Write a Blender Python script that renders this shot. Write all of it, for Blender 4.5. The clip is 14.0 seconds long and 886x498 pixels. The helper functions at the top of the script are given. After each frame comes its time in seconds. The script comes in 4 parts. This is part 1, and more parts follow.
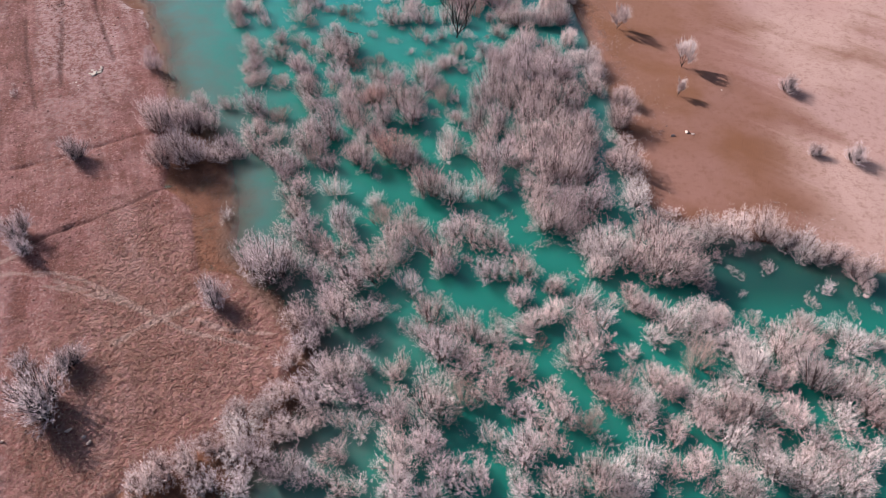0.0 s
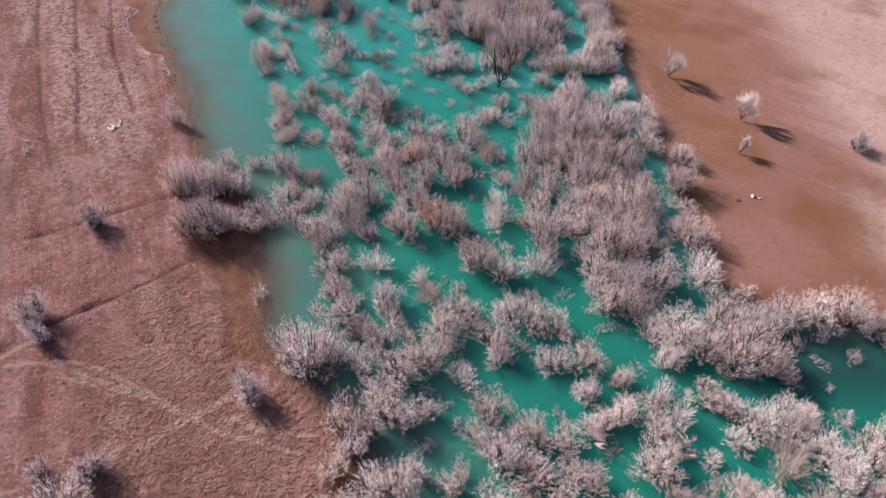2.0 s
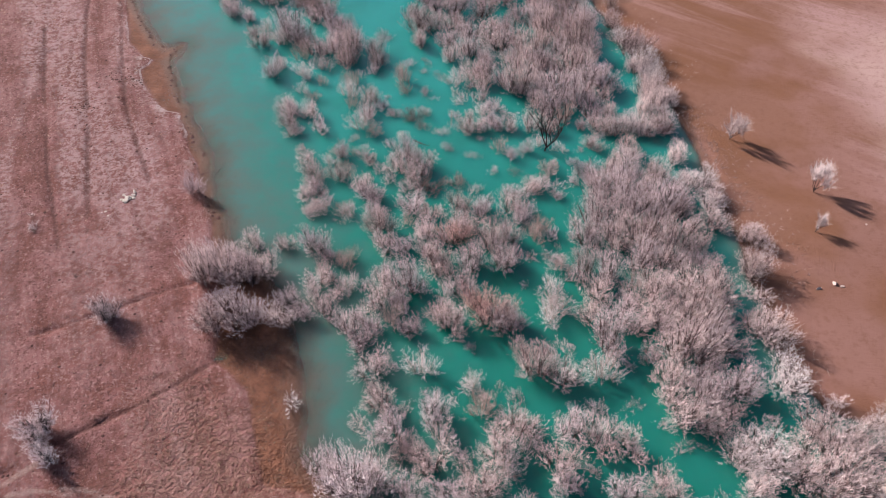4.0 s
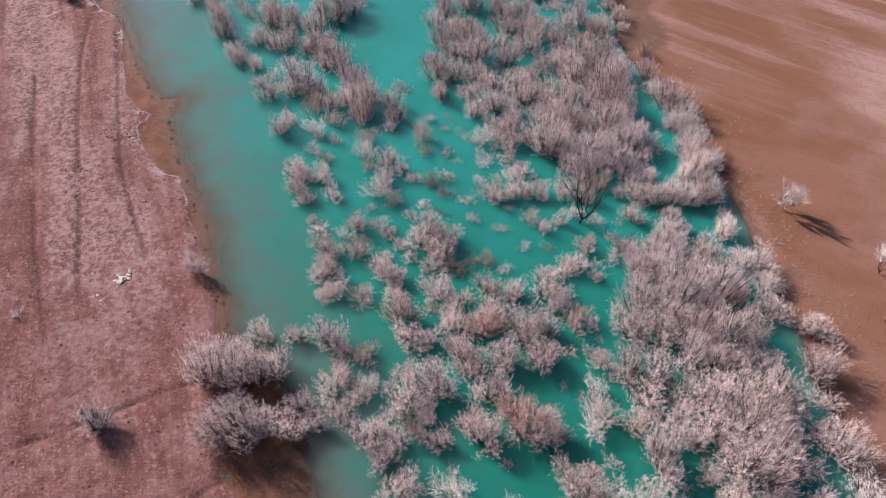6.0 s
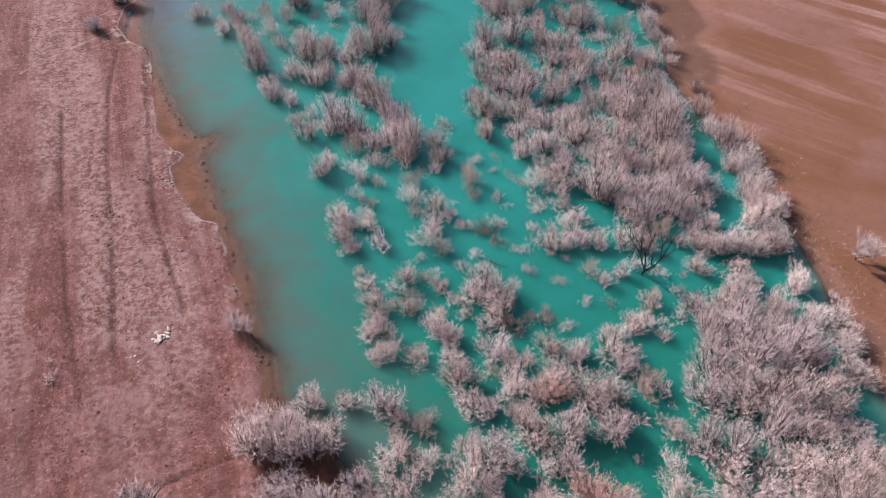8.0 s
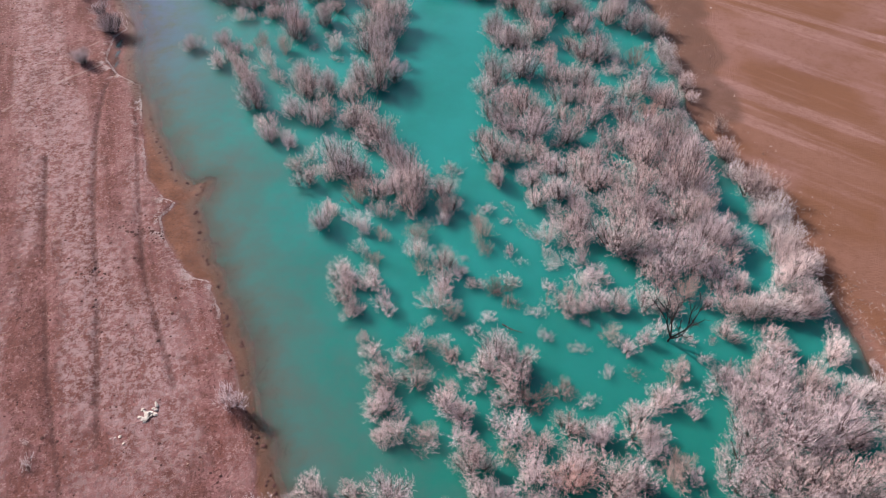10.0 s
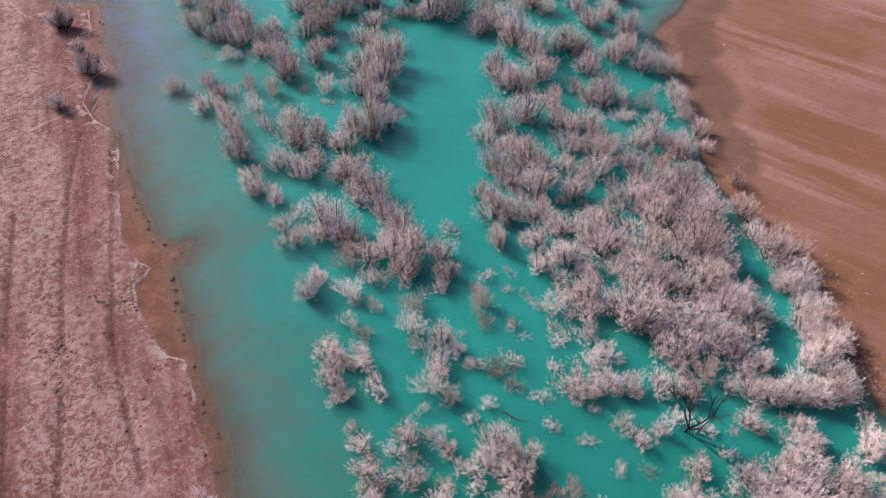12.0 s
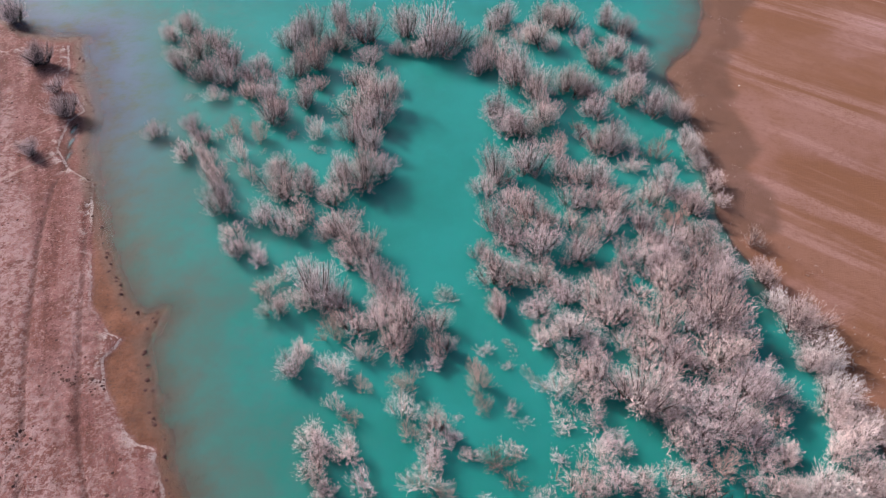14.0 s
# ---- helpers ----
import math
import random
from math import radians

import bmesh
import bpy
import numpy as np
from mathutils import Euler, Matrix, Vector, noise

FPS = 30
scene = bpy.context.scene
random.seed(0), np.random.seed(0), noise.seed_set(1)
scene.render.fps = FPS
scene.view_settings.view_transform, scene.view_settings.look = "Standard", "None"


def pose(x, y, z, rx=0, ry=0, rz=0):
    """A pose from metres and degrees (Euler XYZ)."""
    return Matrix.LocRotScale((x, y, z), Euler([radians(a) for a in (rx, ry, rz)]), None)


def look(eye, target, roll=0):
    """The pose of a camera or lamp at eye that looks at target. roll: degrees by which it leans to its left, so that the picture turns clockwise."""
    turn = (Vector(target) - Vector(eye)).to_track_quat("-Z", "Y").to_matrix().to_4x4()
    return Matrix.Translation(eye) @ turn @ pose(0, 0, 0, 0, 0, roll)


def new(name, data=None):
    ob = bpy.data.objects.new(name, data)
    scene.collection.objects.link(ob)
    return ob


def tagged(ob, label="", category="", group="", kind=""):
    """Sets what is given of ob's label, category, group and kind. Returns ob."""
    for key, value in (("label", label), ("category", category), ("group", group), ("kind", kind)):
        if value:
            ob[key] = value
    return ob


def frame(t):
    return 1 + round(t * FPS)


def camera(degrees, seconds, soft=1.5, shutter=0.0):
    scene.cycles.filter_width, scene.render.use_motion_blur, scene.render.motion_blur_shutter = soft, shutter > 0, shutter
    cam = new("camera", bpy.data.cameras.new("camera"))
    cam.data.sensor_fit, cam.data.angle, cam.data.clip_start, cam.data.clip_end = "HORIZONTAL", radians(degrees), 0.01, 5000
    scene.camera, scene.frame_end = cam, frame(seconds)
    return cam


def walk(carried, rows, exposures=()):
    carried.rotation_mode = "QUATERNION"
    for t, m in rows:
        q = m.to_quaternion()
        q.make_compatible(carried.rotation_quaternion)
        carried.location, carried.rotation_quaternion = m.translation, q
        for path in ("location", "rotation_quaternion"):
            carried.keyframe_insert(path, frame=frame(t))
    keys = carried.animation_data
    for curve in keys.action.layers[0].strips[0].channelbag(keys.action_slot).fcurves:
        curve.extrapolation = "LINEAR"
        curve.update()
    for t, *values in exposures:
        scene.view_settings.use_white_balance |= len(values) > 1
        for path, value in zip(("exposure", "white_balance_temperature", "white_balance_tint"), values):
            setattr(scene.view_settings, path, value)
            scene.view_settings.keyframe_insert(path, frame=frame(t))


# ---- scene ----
cam = camera(60.27, 14.0, soft=0.85)
# seconds, x, y, z, pitch, roll, yaw
PATH = [
    (0, 0.049, 0.070, 79.812, -48.022, -0.072, 0.432),
    (0.5, -1.958, 3.225, 80.002, -48.019, -0.126, 0.541),
    (1, -3.881, 6.380, 80.128, -48.003, -0.156, 0.559),
    (1.5, -5.302, 9.754, 80.195, -47.863, -0.192, 0.662),
    (2, -6.735, 13.693, 80.027, -47.683, -0.185, 0.668),
    (2.5, -8.524, 18.314, 80.163, -47.653, -0.239, 0.768),
    (3, -10.437, 22.419, 80.258, -47.638, -0.279, 0.856),
    (3.2, -11.106, 23.919, 80.318, -47.658, -0.339, 0.920),
    (5.3, -15.821, 40.531, 79.980, -47.355, -0.114, 0.887),
    (5.5, -16.223, 42.079, 79.957, -47.353, -0.114, 0.887),
    (6, -17.149, 45.833, 79.999, -47.314, -0.118, 0.908),
    (6.5, -18.220, 48.985, 79.966, -47.090, -0.128, 0.906),
    (7, -20.051, 51.183, 79.915, -46.898, -0.123, 0.926),
    (7.5, -22.454, 52.963, 79.859, -46.813, -0.199, 1.060),
    (8, -24.538, 54.548, 79.854, -46.766, -0.260, 1.133),
    (8.2, -25.080, 55.299, 79.936, -46.781, -0.276, 1.202),
    (10.3, -26.200, 67.855, 80.017, -46.773, -0.123, 0.992),
    (10.5, -26.203, 69.177, 80.057, -46.777, -0.143, 0.984),
    (11, -26.084, 72.442, 80.292, -46.767, -0.204, 1.041),
    (11.5, -25.850, 75.493, 80.170, -46.644, -0.302, 1.146),
    (12, -25.652, 78.463, 80.043, -46.534, -0.335, 1.228),
    (12.5, -25.443, 81.496, 80.042, -46.451, -0.405, 1.324),
    (13, -25.276, 84.558, 79.950, -46.355, -0.371, 1.355),
    (13.5, -25.016, 87.611, 79.861, -46.272, -0.413, 1.466),
    (14, -24.913, 90.482, 79.947, -46.183, -0.342, 1.508),
]
EXPOSURE = 0.73
walk(cam, [(t, pose(x, y, z, 90 + pitch, 0, yaw) @ pose(0, 0, 0, 0, 0, roll)) for t, x, y, z, pitch, roll, yaw in PATH],
     exposures=[(0.0, EXPOSURE), (14.0, EXPOSURE)])

# ---- daylight ----
SUN_ELEVATION, SUN_AZIMUTH = 30.0, -52.0  # degrees; azimuth clockwise from +y
world = bpy.data.worlds.new("sky")
scene.world = world
world.use_nodes = True
sky = world.node_tree.nodes.new("ShaderNodeTexSky")
sky.sky_type, sky.sun_disc = "NISHITA", False
sky.sun_elevation, sky.sun_rotation = radians(SUN_ELEVATION), radians(SUN_AZIMUTH)
sky.air_density, sky.dust_density, sky.ozone_density = 1.0, 1.5, 1.0
background = world.node_tree.nodes["Background"]
background.inputs["Strength"].default_value = 0.07
world.node_tree.links.new(sky.outputs["Color"], background.inputs["Color"])
sun = new("sun", bpy.data.lights.new("sun", "SUN"))
sun.data.energy, sun.data.angle, sun.data.color = 5.3, radians(0.6), (1.0, 0.955, 0.93)
to_sun = Vector((math.sin(radians(SUN_AZIMUTH)) * math.cos(radians(SUN_ELEVATION)),
                 math.cos(radians(SUN_AZIMUTH)) * math.cos(radians(SUN_ELEVATION)), math.sin(radians(SUN_ELEVATION))))
sun.matrix_world = look(to_sun * 200, (0, 0, 0))


# ---- materials ----
class Nodes:
    """A short way to write a node material."""

    def __init__(self, name):
        self.material = bpy.data.materials.new(name)
        self.material.use_nodes = True
        self.tree = self.material.node_tree
        self.bsdf = self.tree.nodes["Principled BSDF"]

    def add(self, kind, values=None, **settings):
        node = self.tree.nodes.new("ShaderNode" + kind)
        for key, value in settings.items():
            setattr(node, key, value)
        for key, value in (values or {}).items():
            self.put(node, key, value)
        return node

    def put(self, node, key, value):
        if hasattr(value, "is_output"):
            self.tree.links.new(value, node.inputs[key])
        else:
            node.inputs[key].default_value = value

    def noise(self, scale, detail=4.0, rough=0.55, vector=None, stretch=None, turn=0.0):
        vector = vector or self.place()
        if stretch:
            vector = self.add("Mapping", {"Vector": vector, "Scale": stretch, "Rotation": (0, 0, radians(turn))}, vector_type="TEXTURE").outputs[0]
        return self.add("TexNoise", {"Vector": vector, "Scale": scale, "Detail": detail, "Roughness": rough}).outputs["Fac"]

    def place(self):
        return self.add("NewGeometry").outputs["Position"]

    def attribute(self, name):
        return self.add("Attribute", attribute_name=name).outputs["Fac"]

    def span(self, value, low, high):
        return self.add("MapRange", {"Value": value, "From Min": low, "From Max": high}, interpolation_type="SMOOTHSTEP").outputs[0]

    def times(self, a, b, how="MULTIPLY"):
        return self.add("Math", {0: a, 1: b}, operation=how).outputs[0]

    def mix(self, factor, a, b, how="MIX"):
        node = self.add("Mix", data_type="RGBA", blend_type=how)
        for socket, value in ((node.inputs[0], factor), (node.inputs[6], a), (node.inputs[7], b)):
            if hasattr(value, "is_output"):
                self.tree.links.new(value, socket)
            else:
                socket.default_value = (*value, 1.0) if isinstance(value, tuple) else value
        return node.outputs[2]

    def bump(self, height, strength, distance):
        self.put(self.bsdf, "Normal", self.add("Bump", {"Height": height, "Strength": strength, "Distance": distance}).outputs[0])

    def finish(self, colour, rough, specular=0.3):
        for key, value in (("Base Color", (*colour, 1.0) if isinstance(colour, tuple) else colour), ("Roughness", rough), ("Specular IOR Level", specular)):
            self.put(self.bsdf, key, value)
        return self.material


def twig_material(name, pale, dark, shift=0.45):
    """Bare winter twigs: paler and darker bushes, and paler and darker twigs within each."""
    n = Nodes(name)
    own = n.add("ObjectInfo").outputs["Random"]
    island = n.add("NewGeometry").outputs["Random Per Island"]
    patches = n.noise(0.8, 4.0)
    tone = n.times(n.times(own, shift), n.times(island, 0.75), "ADD")
    tone = n.times(tone, n.times(patches, 0.6), "ADD")
    colour = n.mix(n.span(tone, 0.4, 1.6), pale, dark)
    return n.finish(colour, 0.9, 0.1)


def stem_material(name, light, dark):
    n = Nodes(name)
    colour = n.mix(n.span(n.noise(3.0, 5.0, 0.6, stretch=(1, 1, 4)), 0.35, 0.7), dark, light)
    n.bump(n.noise(14.0, 4.0), 0.4, 0.02)
    return n.finish(colour, 0.85, 0.2)


def ground_material():
    n = Nodes("ground_soil")
    big, mid, fine = n.noise(0.055, 4.0), n.noise(0.33, 5.0, 0.62), n.noise(2.6, 6.0, 0.7)
    grain = n.noise(7.0, 4.0, 0.75)
    # western pasture: reddish turf, dead grass lying in long pale swaths, bare dark spots
    west = n.mix(n.span(mid, 0.36, 0.66), (0.190, 0.062, 0.050), (0.262, 0.098, 0.088))
    west = n.mix(n.times(n.span(n.noise(0.14, 6.0, 0.7), 0.45, 0.6), 0.8), west, (0.320, 0.138, 0.132))
    west = n.mix(n.times(n.span(fine, 0.48, 0.62), 0.85), west, (0.112, 0.036, 0.031))
    west = n.mix(n.times(n.span(n.noise(1.7, 6.0, 0.8), 0.52, 0.64), 0.75), west, (0.470, 0.255, 0.240))
    lines = n.noise(0.42, 6.0, 0.7, stretch=(9.0, 1.0, 1.0), turn=111.0)
    west = n.mix(n.times(n.span(lines, 0.50, 0.62), n.times(n.span(grain, 0.35, 0.6), 0.65)), west, (0.120, 0.041, 0.034))
    west = n.mix(n.times(n.span(lines, 0.50, 0.38), n.times(n.span(fine, 0.42, 0.6), 0.55)), west, (0.430, 0.225, 0.215))
    west = n.mix(n.times(n.span(n.noise(0.45, 6.0, 0.75), 0.53, 0.62), 0.6), west, (0.135, 0.043, 0.034))
    west = n.mix(n.times(n.attribute("turf"), n.times(n.span(fine, 0.35, 0.6), 0.6)), west, (0.310, 0.160, 0.120))
    swath = n.times(n.attribute("pale"), n.span(n.noise(1.3, 7.0, 0.8), 0.44, 0.58))
    west = n.mix(n.times(swath, 0.55), west, (0.560, 0.355, 0.350))
    # eastern field: smooth sandy silt with long pale drifts
    drift = n.noise(0.075, 6.0, 0.6, stretch=(2.2, 1.0, 1.0), turn=-36.0)
    streak = n.noise(0.17, 5.0, 0.6, stretch=(11.0, 1.0, 1.0), turn=-36.0)
    rows = n.noise(0.75, 4.0, 0.6, stretch=(24.0, 1.0, 1.0), turn=-36.0)
    east = n.mix(n.span(drift, 0.40, 0.60), (0.196, 0.076, 0.040), (0.236, 0.101, 0.068))
    east = n.mix(n.times(n.times(n.span(streak, 0.50, 0.62), n.span(fine, 0.25, 0.55)), n.attribute("ridged")), east, (0.375, 0.195, 0.178))
    east = n.mix(n.times(n.times(n.span(rows, 0.50, 0.60), n.attribute("ridged")), 0.5), east, (0.185, 0.071, 0.045))
    east = n.mix(n.times(n.attribute("sand"), n.span(n.times(big, n.times(streak, 0.5), "ADD"), 0.45, 0.75)), east, (0.470, 0.275, 0.240))
    east = n.mix(n.times(n.span(n.noise(0.045, 4.0, 0.5), 0.46, 0.58), 0.3), east, (0.345, 0.170, 0.160))
    east = n.mix(n.times(n.span(n.noise(1.1, 6.0, 0.72), 0.48, 0.66), 0.38), east, (0.170, 0.066, 0.040))
    east = n.mix(n.times(n.span(n.noise(4.5, 5.0, 0.8), 0.56, 0.66), n.times(n.attribute("ridged"), 0.5)), east, (0.140, 0.055, 0.038))
    colour = n.mix(n.attribute("east"), west, east)
    # trodden trails, wheel ruts, wet margins
    wander = n.times(n.times(n.noise(0.9, 5.0, 0.7), 0.5, "SUBTRACT"), 1.3)
    trail = n.span(n.times(n.attribute("trail_gap"), n.times(wander, 0.35), "ADD"), 0.95, 0.2)
    colour = n.mix(n.times(trail, n.times(n.span(grain, 0.3, 0.6), 0.5)), colour, (0.54, 0.38, 0.335))
    rut = n.span(n.times(n.attribute("rut_gap"), wander, "ADD"), 0.55, 0.10)
    colour = n.mix(n.times(rut, 0.62), colour, (0.098, 0.036, 0.031))
    shelf = n.times(n.attribute("dry_gap"), n.times(wander, 0.55), "ADD")
    silt_or_sky = n.mix(n.span(mid, 0.35, 0.7), (0.165, 0.058, 0.030), (0.285, 0.112, 0.066))
    silt_or_sky = n.mix(n.times(n.span(n.noise(1.9, 6.0, 0.75), 0.5, 0.62), 0.7), silt_or_sky, (0.115, 0.047, 0.032))
    colour = n.mix(n.times(n.attribute("mud"), n.times(n.span(shelf, 0.05, -0.1), 0.9)), colour, silt_or_sky)
    colour = n.mix(n.times(n.attribute("wet"), n.times(n.times(n.span(mid, 0.3, 0.55), 0.25), 0.75, "ADD")), colour, (0.122, 0.050, 0.031))
    # salt crust: a thin line on the lip of the bank, wider patches behind it
    lip = n.times(n.span(shelf, -0.12, 0.02), n.span(shelf, 0.42, 0.22))
    patch = n.times(n.times(n.span(shelf, -0.05, 0.1), n.span(shelf, 2.6, 0.4)), n.span(n.noise(0.5, 6.0, 0.75), 0.50, 0.60))
    colour = n.mix(n.times(n.attribute("crust"), n.add("Math", {0: n.times(lip, n.times(n.span(fine, 0.38, 0.55), 0.65)), 1: n.times(patch, n.span(grain, 0.3, 0.55))}, operation="MAXIMUM").outputs[0]), colour, (0.590, 0.440, 0.420))
    colour = n.mix(1.0, colour, (0.890, 0.945, 0.965), "MULTIPLY")
    hummocks = n.times(n.times(n.span(n.noise(1.25, 3.0, 0.6), 0.3, 0.7), n.attribute("turf")), 0.6)
    n.bump(n.times(n.times(n.times(fine, 0.6), n.times(grain, 0.4), "ADD"), hummocks, "ADD"), n.times(n.times(n.attribute("east"), -0.5), 1.0, "ADD"), 0.6)
    rough = n.times(0.95, n.times(n.attribute("wet"), 0.45), "SUBTRACT")
    return n.finish(colour, rough, 0.25)


def water_material():
    """Milky glacial-green flood water: opaque with silt where deep, murky over the shallows, darker in the cut-off pool."""
    n = Nodes("flood_water")
    depth = n.attribute("depth")
    cloud = n.noise(0.06, 5.0, 0.6)
    colour = n.mix(n.span(cloud, 0.3, 0.7), (0.012, 0.174, 0.150), (0.016, 0.216, 0.196))
    # southern water painted darker green, standing in for weaker sky reflection there
    colour = n.mix(n.times(n.attribute("south_green"), 0.8), colour, (0.009, 0.142, 0.104))
    colour = n.mix(n.attribute("pool"), colour, (0.012, 0.062, 0.052))
    murk = n.noise(0.2, 6.0, 0.7)
    weed = n.noise(0.9, 6.0, 0.8, stretch=(1.0, 1.8, 1.0))
    colour = n.mix(n.span(n.times(depth, n.times(murk, 0.9), "ADD"), 0.68, 1.42), (0.074, 0.128, 0.112), colour)
    shallow = n.mix(n.times(n.span(weed, 0.5, 0.66), 0.6), (0.150, 0.115, 0.096), (0.062, 0.046, 0.034))
    colour = n.mix(n.span(n.times(depth, n.times(murk, 0.6), "ADD"), 0.3, 0.75), shallow, colour)
    # lilac-blue sky reflection painted into the colour of the far western shallows
    colour = n.mix(n.times(n.attribute("silt_or_sky"), n.span(murk, 0.3, 0.6)), colour, (0.105, 0.125, 0.205))
    n.bump(n.noise(1.6, 3.0, 0.5), 0.05, 0.05)
    n.finish(colour, 0.1, 1.0)
    n.put(n.bsdf, "IOR", 1.33)
    for key, value in (("Coat Weight", 0.25), ("Coat Roughness", 0.12), ("Coat IOR", 1.45), ("Subsurface Weight", 0.9), ("Subsurface Radius", (0.35, 1.0, 0.9)), ("Subsurface Scale", 1.3)):
        n.put(n.bsdf, key, value)
    n.put(n.bsdf, "Alpha", n.span(n.times(depth, n.times(murk, 0.12), "ADD"), 0.04, 0.50))
    return n.material


def stone_material():
    n = Nodes("pale_stone")
    return n.finish(n.mix(n.noise(4.0, 5.0), (0.70, 0.60, 0.54), (0.42, 0.33, 0.29)), 0.9, 0.2)


GROUND, WATER, STONE = ground_material(), water_material(), stone_material()
TWIG = twig_material("pale_twigs", (0.93, 0.745, 0.725), (0.37, 0.235, 0.225))
TWIG_GREY = twig_material("lilac_grey_twigs", (0.90, 0.735, 0.745), (0.32, 0.215, 0.222))
TWIG_WHITE = twig_material("bleached_twigs", (0.93, 0.80, 0.79), (0.40, 0.29, 0.28))
TWIG_PINK = twig_material("rose_twigs", (0.80, 0.52, 0.47), (0.45, 0.24, 0.22))
TWIG_BROWN = twig_material("tan_brushwood", (0.58, 0.43, 0.40), (0.18, 0.115, 0.10))
TWIG_DARK = twig_material("dark_lilac_twigs", (0.74, 0.58, 0.59), (0.19, 0.135, 0.14))
DRY_GRASS = twig_material("dry_grass_blades", (0.50, 0.33, 0.25), (0.25, 0.13, 0.095))
CLOD = stem_material("dark_earth", (0.13, 0.055, 0.046), (0.06, 0.024, 0.022))
STEM = stem_material("bare_bark", (0.16, 0.10, 0.095), (0.055, 0.032, 0.032))
STEM_DARK = stem_material("dead_black_bark", (0.055, 0.036, 0.036), (0.02, 0.013, 0.014))
STEM_PALE = stem_material("barkless_deadwood", (0.60, 0.46, 0.41), (0.36, 0.25, 0.22))


# ---- the lie of the land ----
LATTICES = {}


def lattice(seed):
    if seed not in LATTICES:
        LATTICES[seed] = np.random.RandomState(seed).rand(256, 256)
    return LATTICES[seed]


def value_noise(x, y, size, seed):
    grid = lattice(seed)
    u, v = x / size, y / size
    i, j = np.floor(u).astype(int), np.floor(v).astype(int)
    a, b = u - i, v - j
    a, b = a * a * (3 - 2 * a), b * b * (3 - 2 * b)
    i, j, k, l = i % 256, j % 256, (i + 1) % 256, (j + 1) % 256
    return grid[i, j] * (1 - a) * (1 - b) + grid[k, j] * a * (1 - b) + grid[i, l] * (1 - a) * b + grid[k, l] * a * b


def rough_noise(x, y, size, seed, octaves=3):
    return sum(value_noise(x, y, size / 2 ** n, seed + n) * 0.5 ** n for n in range(octaves)) / sum(0.5 ** n for n in range(octaves))


def distance(x, y, line):
    """How far the places x, y lie from a line of points."""
    far = np.full(x.shape, 1e9)
    for (ax, ay), (bx, by) in zip(line, line[1:]):
        dx, dy = bx - ax, by - ay
        s = np.clip(((x - ax) * dx + (y - ay) * dy) / (dx * dx + dy * dy + 1e-9), 0, 1)
        far = np.minimum(far, np.hypot(x - ax - s * dx, y - ay - s * dy))
    return far


def inside(x, y, ring):
    hit = np.zeros(x.shape, bool)
    for (ax, ay), (bx, by) in zip(ring, ring[1:] + ring[:1]):
        with np.errstate(divide="ignore", invalid="ignore"):
            cross = ax + (y - ay) * (bx - ax) / (by - ay)
        hit ^= ((ay > y) != (by > y)) & (x < cross)
    return hit


def step(value, low, high):
    s = np.clip((value - low) / (high - low), 0, 1)
    return s * s * (3 - 2 * s)


DRY_WEST = [(-330.0, 420.0), (-140.0, 245.0), (-113.2, 218.0), (-110.2, 220.1), (-105.5, 216.2), (-103.9, 221.2), (-101.1, 221.2), (-96.5, 207.8), (-90.5, 199.5),
            (-92.2, 196.7), (-91.3, 189.0), (-88.1, 183.7), (-82.9, 180.6), (-77.5, 164.1), (-74.6, 155.8), (-70.4, 151.0), (-67.9, 150.1), (-69.6, 146.5),
            (-67.9, 142.3), (-65.6, 138.4), (-62.1, 134.7), (-59.9, 134.0), (-57.7, 129.8), (-55.7, 125.6), (-53.0, 119.2), (-50.2, 113.4), (-48.7, 109.7),
            (-48.0, 104.5), (-45.5, 98.9), (-43.4, 89.6), (-43.0, 84.4), (-38.0, 79.6), (-35.7, 72.9), (-34.1, 67.6), (-29.3, 66.6), (-23.4, 63.7),
            (-19.9, 60.0), (-18.7, 56.4), (-19.8, 49.7), (-24.5, 45.1), (-29.4, 40.7), (-38.2, 33.3), (-90.0, -40.0)]
WATER_WEST = [(-330.0, 425.0), (-138.0, 248.0), (-112.0, 224.5), (-100.0, 223.0), (-94.8, 209.0), (-89.3, 198.5), (-86.0, 184.0), (-78.8, 171.1), (-73.9, 162.1), (-70.6, 157.1), (-66.9, 153.4),
              (-64.4, 155.0), (-65.2, 151.6), (-65.8, 149.6), (-64.0, 144.7), (-62.0, 140.9), (-60.7, 137.2), (-59.0, 135.0), (-57.8, 131.2), (-55.6, 128.1), (-53.6, 124.6), (-52.2, 119.3), (-49.8, 113.4), (-48.0, 109.7), (-46.2, 104.5),
              (-44.0, 101.0), (-37.6, 95.1), (-34.4, 88.3), (-33.0, 83.3), (-31.9, 76.2), (-31.0, 70.7), (-26.8, 65.6), (-21.3, 60.0), (-18.0, 54.7),
              (-17.1, 49.7), (-20.5, 41.5), (-24.1, 36.7), (-31.7, 30.1), (-80.0, -40.0)]
WATER_EAST = [(110.0, 420.0), (45.0, 270.0), (27.0, 241.0), (23.5, 227.3), (14.7, 213.2), (15.6, 199.3), (15.5, 185.7), (15.0, 175.2), (16.0, 169.2), (18.5, 159.5),
              (21.6, 151.9), (24.0, 142.0), (26.0, 130.0), (27.0, 120.4), (28.0, 111.7), (28.5, 102.8), (28.5, 94.1), (28.5, 84.9), (32.0, 78.5),
              (41.1, 74.4), (49.8, 73.9), (53.6, 70.7), (62.5, 67.2), (150.0, 40.0)]
